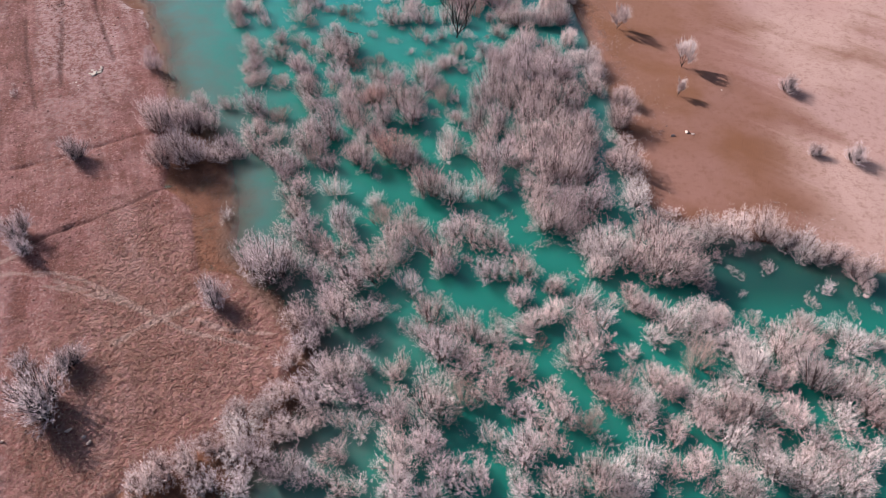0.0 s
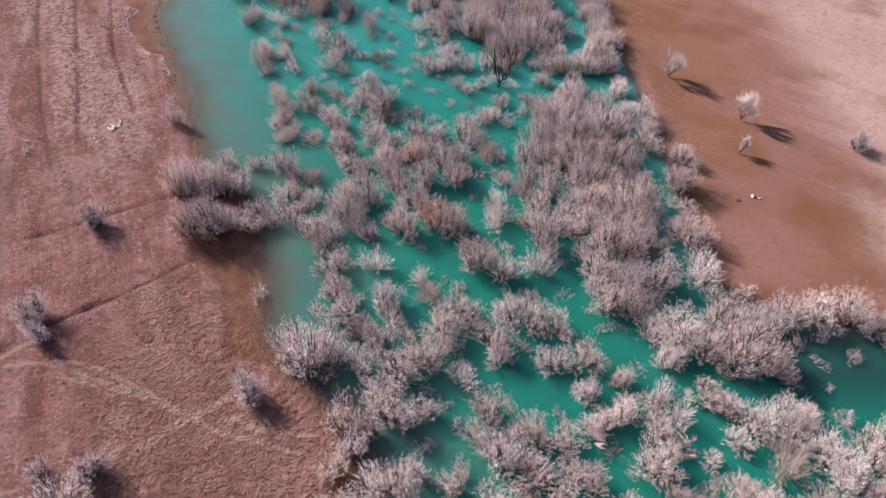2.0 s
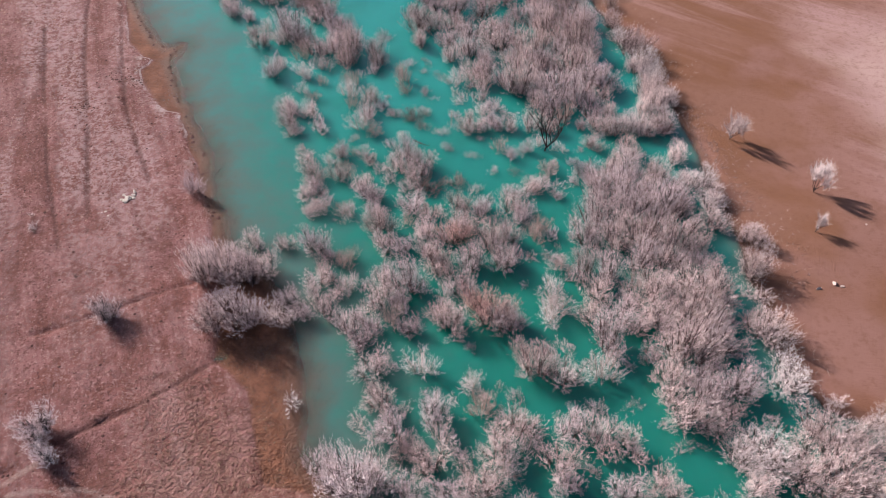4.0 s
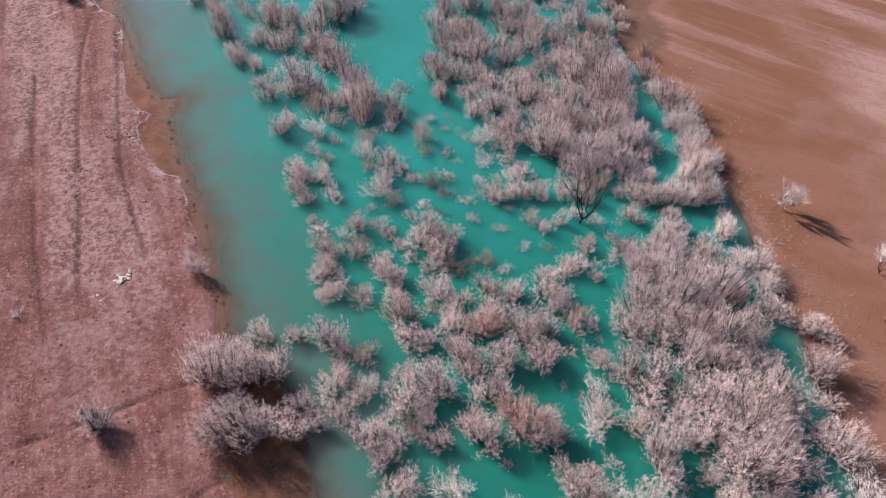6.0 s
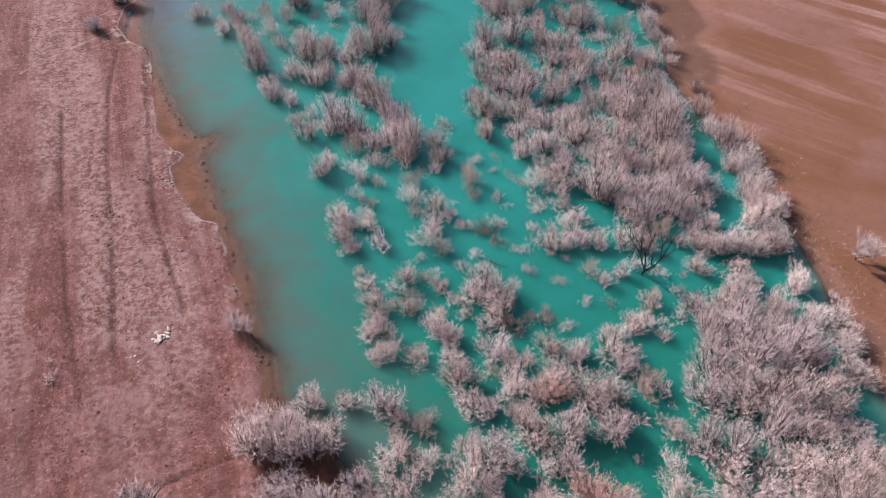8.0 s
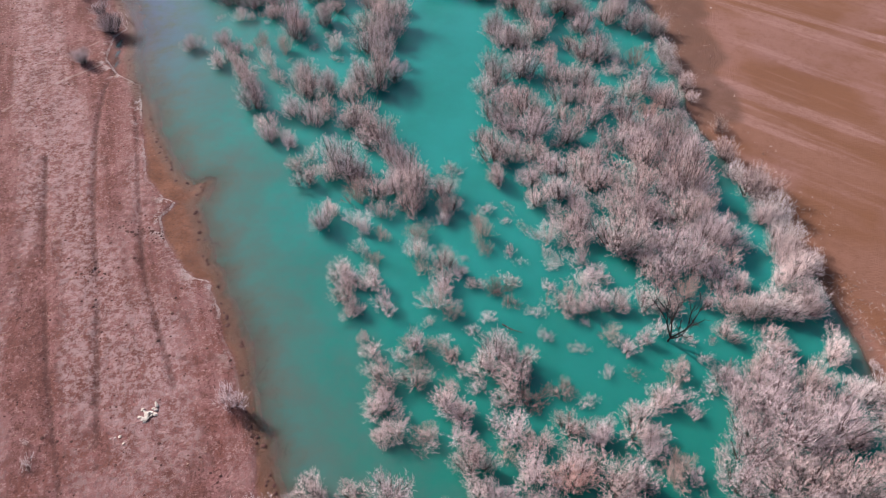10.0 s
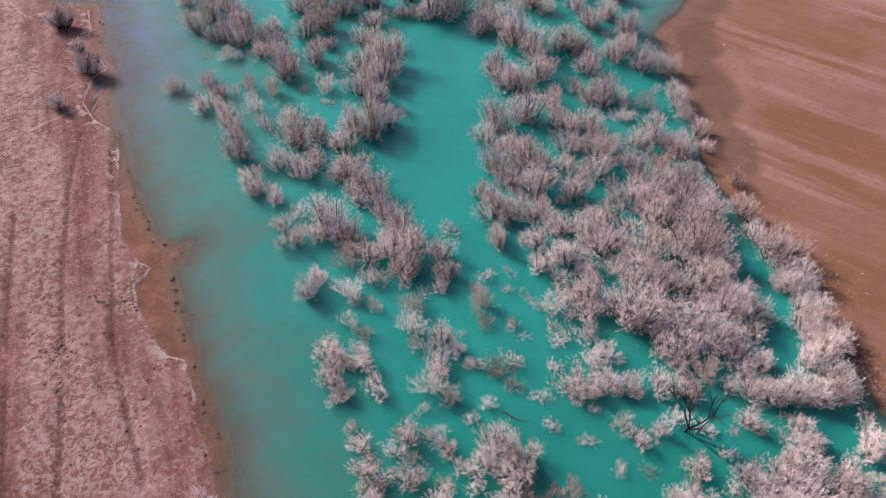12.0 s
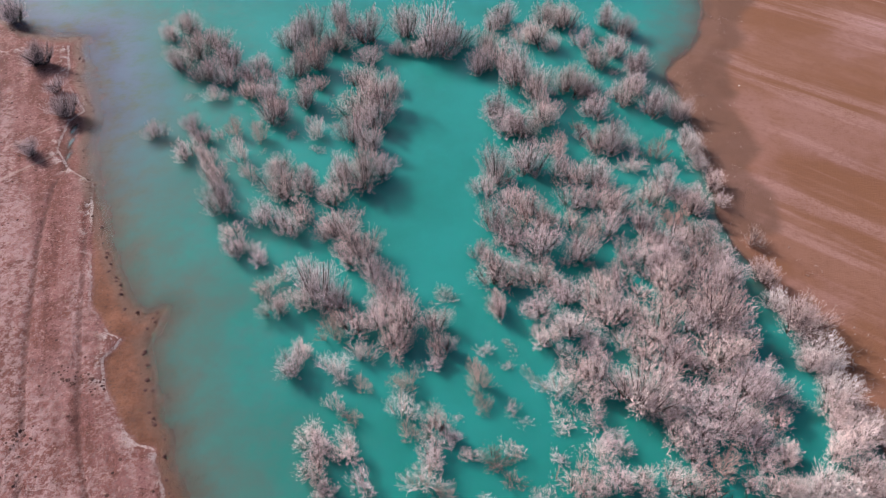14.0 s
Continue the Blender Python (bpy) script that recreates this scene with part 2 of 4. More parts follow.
WET_EAST = [(6.0, 250.0), (38.0, 246.0), (30.0, 222.0), (23.1, 208.5), (24.3, 201.1), (25.8, 190.2), (22.8, 185.8), (26.0, 179.8), (22.3, 172.8), (17.2, 172.2), (12.1, 185.7), (10.1, 204.3)]
WEST_LAND = WATER_WEST + [(-4000.0, -40.0), (-4000.0, 430.0)]
WEST_DRY = DRY_WEST + [(-4000.0, -40.0), (-4000.0, 420.0)]
EAST_LAND = WATER_EAST + [(4000.0, 40.0), (4000.0, 420.0)]
RUTS = [[(-62.5, 68.5), (-59.8, 71.5), (-56.7, 73.6), (-51.0, 77.2), (-46.3, 80.8), (-42.1, 84.5)], [(-80.0, 84.0), (-68.9, 86.8), (-61.3, 90.1), (-53.7, 94.3), (-48.0, 97.1)],
        [(-60.0, 117.0), (-62.7, 122.4), (-65.3, 127.4), (-68.3, 133.7), (-70.3, 138.8), (-72.4, 145.3), (-74.9, 152.4), (-77.6, 161.4), (-82.5, 178.0)],
        [(-66.0, 106.0), (-72.1, 124.7), (-74.5, 132.5), (-78.3, 142.2), (-81.1, 150.2), (-84.2, 160.5), (-86.4, 168.0), (-88.6, 179.0), (-88.4, 183.5)],
        [(-68.8, 102.2), (-76.4, 118.7), (-84.2, 138.2), (-92.0, 160.0)], [(-88.4, 183.5), (-91.0, 196.0)],
        [(-110.0, 72.0), (-75.0, 68.0), (-66.0, 67.0), (-62.5, 68.5)]]


# trodden trails: half width, line
TRAILS = [(0.55, [(-61.5, 65.9), (-58.2, 66.6), (-53.9, 65.8), (-50.4, 64.4), (-42.5, 62.2), (-37.3, 59.3), (-33.2, 57.2), (-28.0, 56.0), (-23.6, 54.8)]),
          (0.48, [(-56.0, 66.8), (-52.9, 66.6), (-48.7, 65.3), (-43.6, 63.0), (-38.3, 59.9), (-35.8, 58.6)]),
          (0.45, [(-54.0, 64.4), (-49.4, 63.3), (-43.8, 62.0), (-41.4, 61.1), (-38.6, 59.6)]), (0.95, [(-33.4, 61.6), (-36.6, 59.3), (-39.0, 57.6), (-41.8, 55.1)]),
          (0.45, [(-33.0, 58.8), (-29.0, 57.6), (-23.0, 57.0), (-19.8, 57.0)]), (0.42, [(-34.5, 60.0), (-30.0, 58.4), (-24.5, 56.2)]),
          (0.60, [(-63.5, 66.2), (-61.5, 68.2), (-59.0, 70.3)]), (0.45, [(-93.0, 196.0), (-98.0, 191.0), (-104.0, 186.0)]), (0.45, [(-91.5, 187.0), (-98.5, 180.0), (-104.0, 172.0)])]


def shore_distances(x, y):
    """Signed metres ashore of the western and eastern waterlines, and of the western dry edge."""
    wobble = (rough_noise(x, y, 5.0, 31) - 0.5) * 1.6
    west = np.where(inside(x, y, WEST_LAND), 1, -1) * distance(x, y, WATER_WEST) + wobble
    dry = np.where(inside(x, y, WEST_DRY), 1, -1) * distance(x, y, DRY_WEST) + wobble * 0.7
    east = np.where(inside(x, y, EAST_LAND), 1, -1) * distance(x, y, WATER_EAST) + wobble
    return west, dry, east


def land(x, y):
    """Height of the ground, with the masks of its cover."""
    west, dry, east = shore_distances(x, y)
    off = -np.maximum(west, east)
    shelf = np.where(west > east, 20.0 + 16.0 * step(y, 160, 190), 4.0 + 12.0 * step(y, 195, 215))
    z = -0.14 * step(off, 0.0, 1.0) - 1.2 * (1 - np.exp(-np.maximum(off, 0) / shelf))
    wet_flat = np.where(inside(x, y, WET_EAST), 1, -1) * distance(x, y, WET_EAST + WET_EAST[:1]) + (rough_noise(x, y, 9.0, 44) - 0.5) * 7
    z += np.clip(west, 0, 30) * 0.012 + 0.30 * step(dry, -0.3, 0.5) * (west > -2)
    z += step(east, 0, 3) * 0.22 + np.clip(east, 0, 60) * 0.006
    ashore = step(np.maximum(west, east), -1, 2)
    z += ashore * ((rough_noise(x, y, 14.0, 3) - 0.5) * 0.35 + ((rough_noise(x, y, 2.4, 9) - 0.5) * 0.22 + (rough_noise(x, y, 0.9, 15, 2) - 0.5) * 0.16) * (west > 0))
    rut, rut_gap = np.zeros_like(x), np.full(x.shape, 9.0)
    for n, line in enumerate(RUTS):
        near = distance(x, y, line) + (rough_noise(x, y, 3.0, 50 + n) - 0.5) * 1.0
        rut_gap = np.minimum(rut_gap, distance(x, y, line) + (0.22 if n in (1, 6) else 0.0) + 1.2 * (1 - step(rough_noise(x, y, 9.0, 70 + n), 0.15, 0.4)))
        rut = np.maximum(rut, (1 - step(near, 0.05, 0.5)) * step(rough_noise(x, y, 9.0, 70 + n), 0.2, 0.5))
    z -= rut * 0.3
    trail_gap = np.full(x.shape, 9.0)
    for n, (width, line) in enumerate(TRAILS):
        trail_gap = np.minimum(trail_gap, distance(x, y, line) / width + 0.6 * (1 - step(rough_noise(x, y, 3.0, 60 + n, 2), 0.15, 0.45)))
    mud = step(-dry, -0.2, 0.5) * (west > east) * step(west, -30, -6) * (1 - 0.8 * step(y, 158, 180))
    along, across = x * -0.36 + y * 0.93, x * 0.93 + y * 0.36
    pale = step(rough_noise(across, along * 0.18, 5.0, 21), 0.50, 0.68) * (0.35 + 0.65 * step(y, 90, 120))
    return dict(z=z, east=(east > west - 6).astype(float), mud=mud, rut=rut * ashore, pale=pale, rut_gap=rut_gap + 9 * (1 - ashore), dry_gap=dry,
                crust=step(y, 112, 128) * step(rough_noise(x, y, 6.0, 14), 0.25, 0.5) * (west > east),
                wet=np.maximum(step(wet_flat, -1.2, 1.2) * 0.8, (1 - step(np.maximum(west, east), 0.1, 1.6)) * 0.75),
                turf=(1 - step(y + x * 0.5, 50, 66)) * step(x + (rough_noise(x, y, 9.0, 83) - 0.5) * 12, -56, -42), sand=step(x + (rough_noise(x, y, 18.0, 77) - 0.5) * 14, 49, 61) * (1 - step(y, 150, 175)),
                south_green=(1 - step(y, 95, 150)) * step(off, 2, 8), silt_or_sky=step(y, 165, 215) * (1 - step(off, 6, 20)) * (west > east) * 0.8, trail_gap=trail_gap + 9 * (1 - ashore),
                ridged=np.maximum(step(y, 135, 165) * 0.5, step(x, 45, 60)), depth=-z, pool=step(x, 31, 37) * (1 - step(y, 74, 80)) * step(y, 58, 66))


def sheet(name, xs, ys, material, marks, height=None):
    """A grid of ground or water with its marks as attributes."""
    x, y = np.meshgrid(xs, ys)
    x, y = x.ravel(), y.ravel()
    cover = land(x, y)
    z = cover["z"] if height is None else np.full(x.shape, height)
    mesh = bpy.data.meshes.new(name)
    nx, ny = len(xs), len(ys)
    a = (np.arange(ny - 1)[:, None] * nx + np.arange(nx - 1)).ravel()
    quads = np.stack([a, a + 1, a + nx + 1, a + nx], 1)
    mesh.vertices.add(len(x))
    mesh.vertices.foreach_set("co", np.stack([x, y, z], 1).ravel())
    mesh.loops.add(quads.size)
    mesh.loops.foreach_set("vertex_index", quads.ravel())
    mesh.polygons.add(len(quads))
    mesh.polygons.foreach_set("loop_start", np.arange(len(quads)) * 4)
    mesh.polygons.foreach_set("use_smooth", np.ones(len(quads), bool))
    mesh.update(calc_edges=True)
    for mark in marks:
        mesh.attributes.new(mark, "FLOAT", "POINT").data.foreach_set("value", cover[mark].astype(np.float32))
    mesh.materials.append(material)
    return new(name, mesh)


def spread(low, high, pitch):
    """Even steps from low to high, then widening ones out to the horizon."""
    out = np.array([3, 8, 20, 45, 90, 180, 350, 700, 1500, 3500])
    return np.concatenate([low - out[::-1], np.arange(low, high + pitch / 2, pitch), high + out])


ground = sheet("ground", spread(-125, 88, 0.45), spread(30, 246, 0.45), GROUND,
               ("east", "mud", "rut_gap", "dry_gap", "pale", "crust", "wet", "turf", "sand", "ridged", "trail_gap"))
tagged(ground, "reddish brown pasture and sandy silt field round floodwater", "ground", kind="structure")
water = sheet("water", spread(-122, 72, 0.8)[4:-4], spread(30, 246, 0.8)[4:-4], WATER, ("depth", "pool", "south_green", "silt_or_sky"), height=0.0)
tagged(water, "still milky turquoise floodwater with murky shallows", "water", kind="structure")


# ---- bare shrubs and trees ----
def spikes(starts, ends, radius):
    """Tapering twigs with two keeled sides, as points and triangles."""
    starts, ends = np.asarray(starts, float), np.asarray(ends, float)
    way = ends - starts
    way = way / (np.linalg.norm(way, axis=1, keepdims=True) + 1e-9)
    side = np.cross(way, np.where(np.abs(way[:, 2:]) > 0.9, [[1.0, 0, 0]], [[0, 0, 1.0]]))
    side = side / (np.linalg.norm(side, axis=1, keepdims=True) + 1e-9)
    other = np.cross(way, side)
    radius = np.broadcast_to(np.asarray(radius, float), (len(starts),))[:, None]
    ring = [starts + radius * (math.cos(a) * side + math.sin(a) * other) for a in (0.3, 2.4, 4.5)]
    points = np.stack([*ring, ends], 1).reshape(-1, 3)
    base = np.arange(len(starts))[:, None] * 4
    faces = np.concatenate([base + f for f in ([[1, 2, 3]], [[2, 0, 3]])])
    return points, faces


def shoots(starts, ends, radius, facing):
    """The finest twigs, one sliver each, broad side to the open sky; as points and triangles."""
    starts, ends = np.asarray(starts, float), np.asarray(ends, float)
    side = unit(np.cross(ends - starts, facing)) * np.asarray(radius, float)[:, None]
    points = np.stack([starts - side, starts + side, ends + side * 0.25], 1).reshape(-1, 3)
    return points, np.arange(len(points)).reshape(-1, 3)


def tube(path, radii, sides=4):
    """A tapering limb along a path, as points and triangles."""
    path = np.asarray(path, float)
    points, faces = [], []
    for n, p in enumerate(path):
        way = path[min(n + 1, len(path) - 1)] - path[max(n - 1, 0)]
        way = way / (np.linalg.norm(way) + 1e-9)
        side = np.cross(way, (1.0, 0.13, 0.0))
        side = side / (np.linalg.norm(side) + 1e-9)
        other = np.cross(way, side)
        points += [p + radii[n] * (math.cos(math.tau * k / sides) * side + math.sin(math.tau * k / sides) * other) for k in range(sides)]
    for n in range(len(path) - 1):
        for k in range(sides):
            a, b = n * sides + k, n * sides + (k + 1) % sides
            faces += [(a, b, b + sides), (a, b + sides, a + sides)]
    return np.array(points), np.array(faces)


def merged(name, pieces, material):
    """One mesh out of several sets of points and triangles."""
    points, faces, n = [], [], 0
    for p, f in pieces:
        points.append(p)
        faces.append(f + n)
        n += len(p)
    points, faces = np.concatenate(points), np.concatenate(faces)
    mesh = bpy.data.meshes.new(name)
    mesh.vertices.add(len(points))
    mesh.vertices.foreach_set("co", points.ravel())
    mesh.loops.add(faces.size)
    mesh.loops.foreach_set("vertex_index", faces.ravel().astype(np.int32))
    mesh.polygons.add(len(faces))
    mesh.polygons.foreach_set("loop_start", np.arange(len(faces)) * 3)
    mesh.polygons.foreach_set("use_smooth", np.full(len(faces), len(points) < len(faces) * 1.5))
    mesh.update(calc_edges=True)
    mesh.materials.append(material)
    return mesh


def unit(v):
    return v / (np.linalg.norm(v, axis=-1, keepdims=True) + 1e-9)


def bush_meshes(seed, twig, stem, metres=6.0, height=0.76, slim=1.0, density=122, twigs=13, twig_length=0.38, twig_radius=0.0150,
                upward=0.45, shell=0.42, wild=0.52, stem_radius=0.010, per_lobe=3):
    """Rootstock and crown of a bush one metre wide, to be set down metres wide: a clump of upright brooms from one stool, each with
    bowed stems, side branches and fans of fine twigs, so that the outline is uneven and gaps stay between them."""
    rng = np.random.RandomState(seed)
    twig_length, twig_radius = twig_length / metres, twig_radius / metres
    count = max(2, round(metres * 0.95))
    k = np.arange(count)
    out = 0.335 * np.sqrt((k + 0.25) / count) * rng.uniform(0.85, 1.15, count)
    turn = k * 2.39996 + rng.normal(0, 0.35, count)
    middles = np.stack([out * np.cos(turn), out * np.sin(turn)], 1)
    widths = slim * (0.36 / math.sqrt(count) + 0.035) * rng.uniform(0.85, 1.25, count)
    tops = height * (1 - 1.6 * out ** 2) * rng.uniform(0.72, 1.06, count)
    share = widths ** 2 * tops / np.sum(widths ** 2 * tops)
    stems, starts, ends, sizes, facings, limb_starts, limb_ends = [], [], [], [], [], [], []
    s = np.linspace(0, 1, 5)[:, None]
    for middle, wide, top, part_of in zip(middles, widths, tops, share):
        foot = np.array([*(middle * 0.35), -0.08])
        heart = np.array([*middle, top * 0.30])
        for m in range(per_lobe):
            lean = rng.normal(0, wide * 0.42, 2)
            tip = np.array([*(middle * 1.05 + lean), top * rng.uniform(0.75, 0.95)])
            knee = foot + (tip - foot) * np.array([0.55, 0.55, 0.5]) + rng.normal(0, 0.02, 3)
            stems.append(tube(foot * (1 - s) ** 2 + 2 * knee * s * (1 - s) + tip * s * s, np.linspace(stem_radius, stem_radius * 0.2, 5) * rng.uniform(0.7, 1.2), 3))
        forks = max(int(density * 0.785 * metres ** 2 * part_of / twigs), 5)
        j = np.arange(forks) + 0.5
        spin, rise = j * 2.39996 + rng.normal(0, 0.4, forks), 1 - 1.72 * (j / forks) ** 0.9
        flat = np.sqrt(np.maximum(1 - rise ** 2, 0))
        far = (shell + (1 - shell) * rng.rand(forks) ** 0.45) * rng.uniform(0.82, 1.18, forks)
        nodes = np.stack([flat * np.cos(spin) * wide, flat * np.sin(spin) * wide, rise * top * 0.40], 1) * far[:, None] + np.array([*middle, top * 0.57])
        side = np.linalg.norm(nodes[:, :2] - middle, axis=1)
        low = np.clip((nodes[:, 2] - side * 1.1 - 0.06) / top, 0.05, 0.9)[:, None]
        at = foot + (np.array([*middle, top]) - foot) * np.concatenate([low ** 0.7, low ** 0.7, low], 1) + rng.normal(0, 0.015, (forks, 3))
        limb_starts.append(at), limb_ends.append(nodes)
        way = unit(unit(nodes - heart) + unit(nodes - at) * 0.6 + np.array([0, 0, upward]) + rng.normal(0, 0.16, nodes.shape))
        begin = at[:, None] + (nodes - at)[:, None] * rng.uniform(0.45, 1.05, (forks, twigs, 1)) + rng.normal(0, twig_length * 0.16, (forks, twigs, 3))
        ways = unit(way[:, None] + rng.normal(0, wild, (forks, twigs, 3)))
        tips = begin + ways * twig_length * rng.uniform(0.45, 1.35, (forks, twigs, 1))
        half = twigs // 3
        begin[:, half:2 * half] = begin[:, :half] + (tips[:, :half] - begin[:, :half]) * rng.uniform(0.3, 0.7, (forks, half, 1))
        turned = unit(ways[:, :half] + rng.normal(0, 0.5, (forks, half, 3)))
        tips[:, half:2 * half] = begin[:, half:2 * half] + turned * twig_length * rng.uniform(0.4, 0.9, (forks, half, 1))
        begin, tips = begin.reshape(-1, 3), tips.reshape(-1, 3)
        starts.append(begin), ends.append(tips), sizes.append(twig_radius * rng.uniform(0.6, 1.35, len(tips)))
        facings.append(unit(tips - heart) * 0.8 + np.array([0, 0, 0.95]) + rng.normal(0, 0.35, tips.shape))
    limb_starts, limb_ends = np.concatenate(limb_starts), np.concatenate(limb_ends)
    stems.append(shoots(limb_starts, limb_ends, np.full(len(limb_ends), twig_radius * 1.3), rng.normal(0, 1, limb_ends.shape) + (0, 0, 1.0)))
    return merged("rootstock", stems, stem), merged("crown", [shoots(np.concatenate(starts), np.concatenate(ends), np.concatenate(sizes), np.concatenate(facings))], twig)


def bush_sizes(seed, materials, stem, **shape):
    """The bushes of one kind in three sizes of crown, twigs alike in length: {metres: [meshes, ...]}."""
    return {metres: [bush_meshes(seed + n + 31 * int(metres), m, stem, metres, height=shape.get("height", 0.76) * (0.92 + 0.05 * n),
                                 **{key: value for key, value in shape.items() if key != "height"}) for n, m in enumerate(materials)]
            for metres in (3.6, 5.6, 7.8)}


def set_down(name, meshes, x, y, z, size, turn, label, category, group, tilt=0.0, tall=1.0, long=1.0):
    """A plant of shared meshes, its stems and crown under one root."""
    root = new(name)
    root.empty_display_size = 0.3
    root.matrix_basis = pose(x, y, z, tilt, 0, turn) @ Matrix.Diagonal((size * long, size / long, size * tall, 1.0))
    for kind, mesh in zip(("rootstock", "crown"), meshes):
        piece = new(kind, mesh)
        piece.parent = root
    return tagged(root, label, category, group)


def ground_height(x, y):
    cover = land(np.array([x], float), np.array([y], float))
    return float(cover["z"][0]), float(cover["mud"][0]), float(cover["east"][0])


# where the plants stand: x, y, width of the crown
STANDS_B = []
STANDS_B += [
    (32.6, 35.5, 4.9), (-1.7, 35.5, 3.7), (18.9, 35.6, 3.7), (-5.3, 35.9, 5.0), (-26.1, 36.0, 3.7), (12.2, 36.0, 5.0),
    (-11.5, 36.1, 3.7), (44.3, 36.2, 5.0), (8.0, 36.2, 3.7), (20.8, 36.3, 3.7), (-22.5, 36.5, 4.4), (39.7, 36.8, 5.0),
    (16.6, 37.3, 5.0), (31.3, 37.4, 5.0), (3.8, 37.5, 3.8), (-17.8, 37.9, 4.4), (36.9, 37.9, 5.7), (-15.4, 38.0, 3.8),
    (19.2, 38.1, 4.4), (25.6, 38.4, 3.2), (28.0, 38.8, 4.4), (43.5, 38.9, 4.4), (22.5, 39.4, 4.5), (46.8, 39.6, 4.5),
    (-5.5, 39.7, 5.8), (40.1, 39.7, 3.8), (-21.2, 39.8, 4.5), (-12.5, 40.0, 3.8), (8.9, 40.4, 5.8), (-2.4, 41.2, 5.2),
]
STANDS_B += [
    (36.2, 41.5, 4.5), (42.5, 41.6, 4.5), (32.6, 42.2, 4.6), (11.6, 42.2, 3.9), (-19.2, 42.7, 3.9), (-17.3, 42.9, 3.3),
    (26.4, 43.0, 3.9), (-15.5, 44.2, 4.0), (29.9, 44.5, 4.0), (40.9, 45.0, 5.3), (13.1, 45.1, 4.0), (46.2, 45.1, 4.7),
    (-5.8, 45.2, 6.0), (22.8, 45.4, 6.0), (36.4, 45.5, 6.0), (50.1, 45.6, 6.0), (32.7, 45.6, 5.4), (9.3, 45.8, 4.0),
    (-15.2, 47.2, 4.1), (29.8, 47.3, 4.7), (20.6, 47.8, 5.5), (5.4, 47.9, 4.8), (-10.6, 47.9, 4.1), (12.7, 48.1, 4.1),
    (49.2, 48.6, 6.2), (-16.8, 48.9, 3.4), (18.2, 48.9, 4.1), (27.6, 48.9, 4.1), (33.6, 49.0, 4.1), (25.6, 49.5, 4.8),
]
STANDS_B += [
    (-12.7, 49.9, 5.6), (40.6, 50.4, 4.9), (-15.0, 51.0, 4.2), (-6.1, 51.1, 4.2), (37.5, 51.2, 4.9), (8.9, 51.2, 4.2),
    (2.8, 51.8, 4.9), (6.9, 52.0, 4.2), (-10.3, 52.1, 3.5), (16.6, 53.3, 5.7), (37.3, 53.4, 5.7), (-0.6, 54.0, 5.7),
    (23.1, 54.1, 2.8), (-17.5, 55.1, 4.3), (36.4, 55.3, 5.0), (19.1, 55.6, 3.6), (33.9, 55.7, 3.6), (6.4, 56.4, 3.6),
    (26.3, 56.5, 3.6), (2.9, 56.8, 5.1), (-3.5, 57.2, 3.6), (10.1, 57.7, 3.6), (-16.4, 57.7, 4.4), (17.9, 57.9, 4.4),
    (32.2, 58.5, 5.9), (-18.7, 58.6, 4.4), (28.7, 58.7, 5.2), (11.5, 58.8, 4.4), (34.9, 58.9, 4.4), (-10.1, 59.6, 4.4),
]
STANDS_B += [
    (-2.1, 59.6, 4.4), (13.8, 59.7, 4.4), (-13.7, 60.0, 6.0), (26.2, 60.7, 4.5), (17.6, 61.5, 4.5), (-15.5, 62.3, 4.5),
    (24.3, 62.5, 4.5), (9.6, 62.7, 3.8), (14.3, 64.6, 3.8), (56.4, 65.1, 3.1), (-12.8, 65.6, 6.2), (-17.8, 66.1, 4.6),
    (-23.7, 66.4, 7.8), (33.0, 67.1, 5.5), (6.1, 67.2, 4.7), (9.9, 67.2, 4.7), (20.5, 67.3, 4.7), (-0.0, 67.5, 3.9),
    (56.3, 67.5, 4.7), (-9.9, 67.6, 6.3), (-21.5, 68.1, 4.7), (29.5, 68.2, 7.9), (-27.0, 69.0, 4.7), (26.0, 69.5, 7.2),
    (53.2, 69.5, 4.7), (-15.5, 70.1, 4.8), (-0.8, 70.2, 4.8), (50.4, 70.5, 4.8), (19.5, 71.4, 4.8), (-18.1, 71.5, 4.0),
]
STANDS_B += [
    (22.5, 71.5, 7.3), (-7.8, 72.0, 5.6), (7.1, 72.4, 4.8), (47.9, 72.6, 4.8), (33.1, 73.3, 5.7), (3.9, 73.4, 4.9),
    (29.2, 74.0, 6.5), (-19.9, 74.3, 4.9), (45.2, 74.4, 5.7), (-5.6, 74.4, 4.9), (0.8, 74.5, 4.9), (41.3, 74.9, 5.7),
    (-4.4, 75.1, 3.3), (-15.4, 76.6, 5.0), (-21.3, 78.2, 5.0), (0.8, 81.6, 4.3), (28.1, 81.9, 6.9), (-22.7, 82.7, 4.3),
    (-2.6, 83.3, 6.1), (-24.9, 86.4, 4.4), (27.5, 88.4, 6.2), (-43.7, 88.9, 5.0), (-26.5, 89.1, 3.8), (-18.5, 89.2, 3.8),
    (-23.7, 89.4, 3.6), (-13.6, 89.7, 5.1), (-6.2, 89.9, 5.4), (-41.0, 89.9, 6.7), (-4.8, 90.2, 3.2), (-35.9, 90.3, 3.8),
]
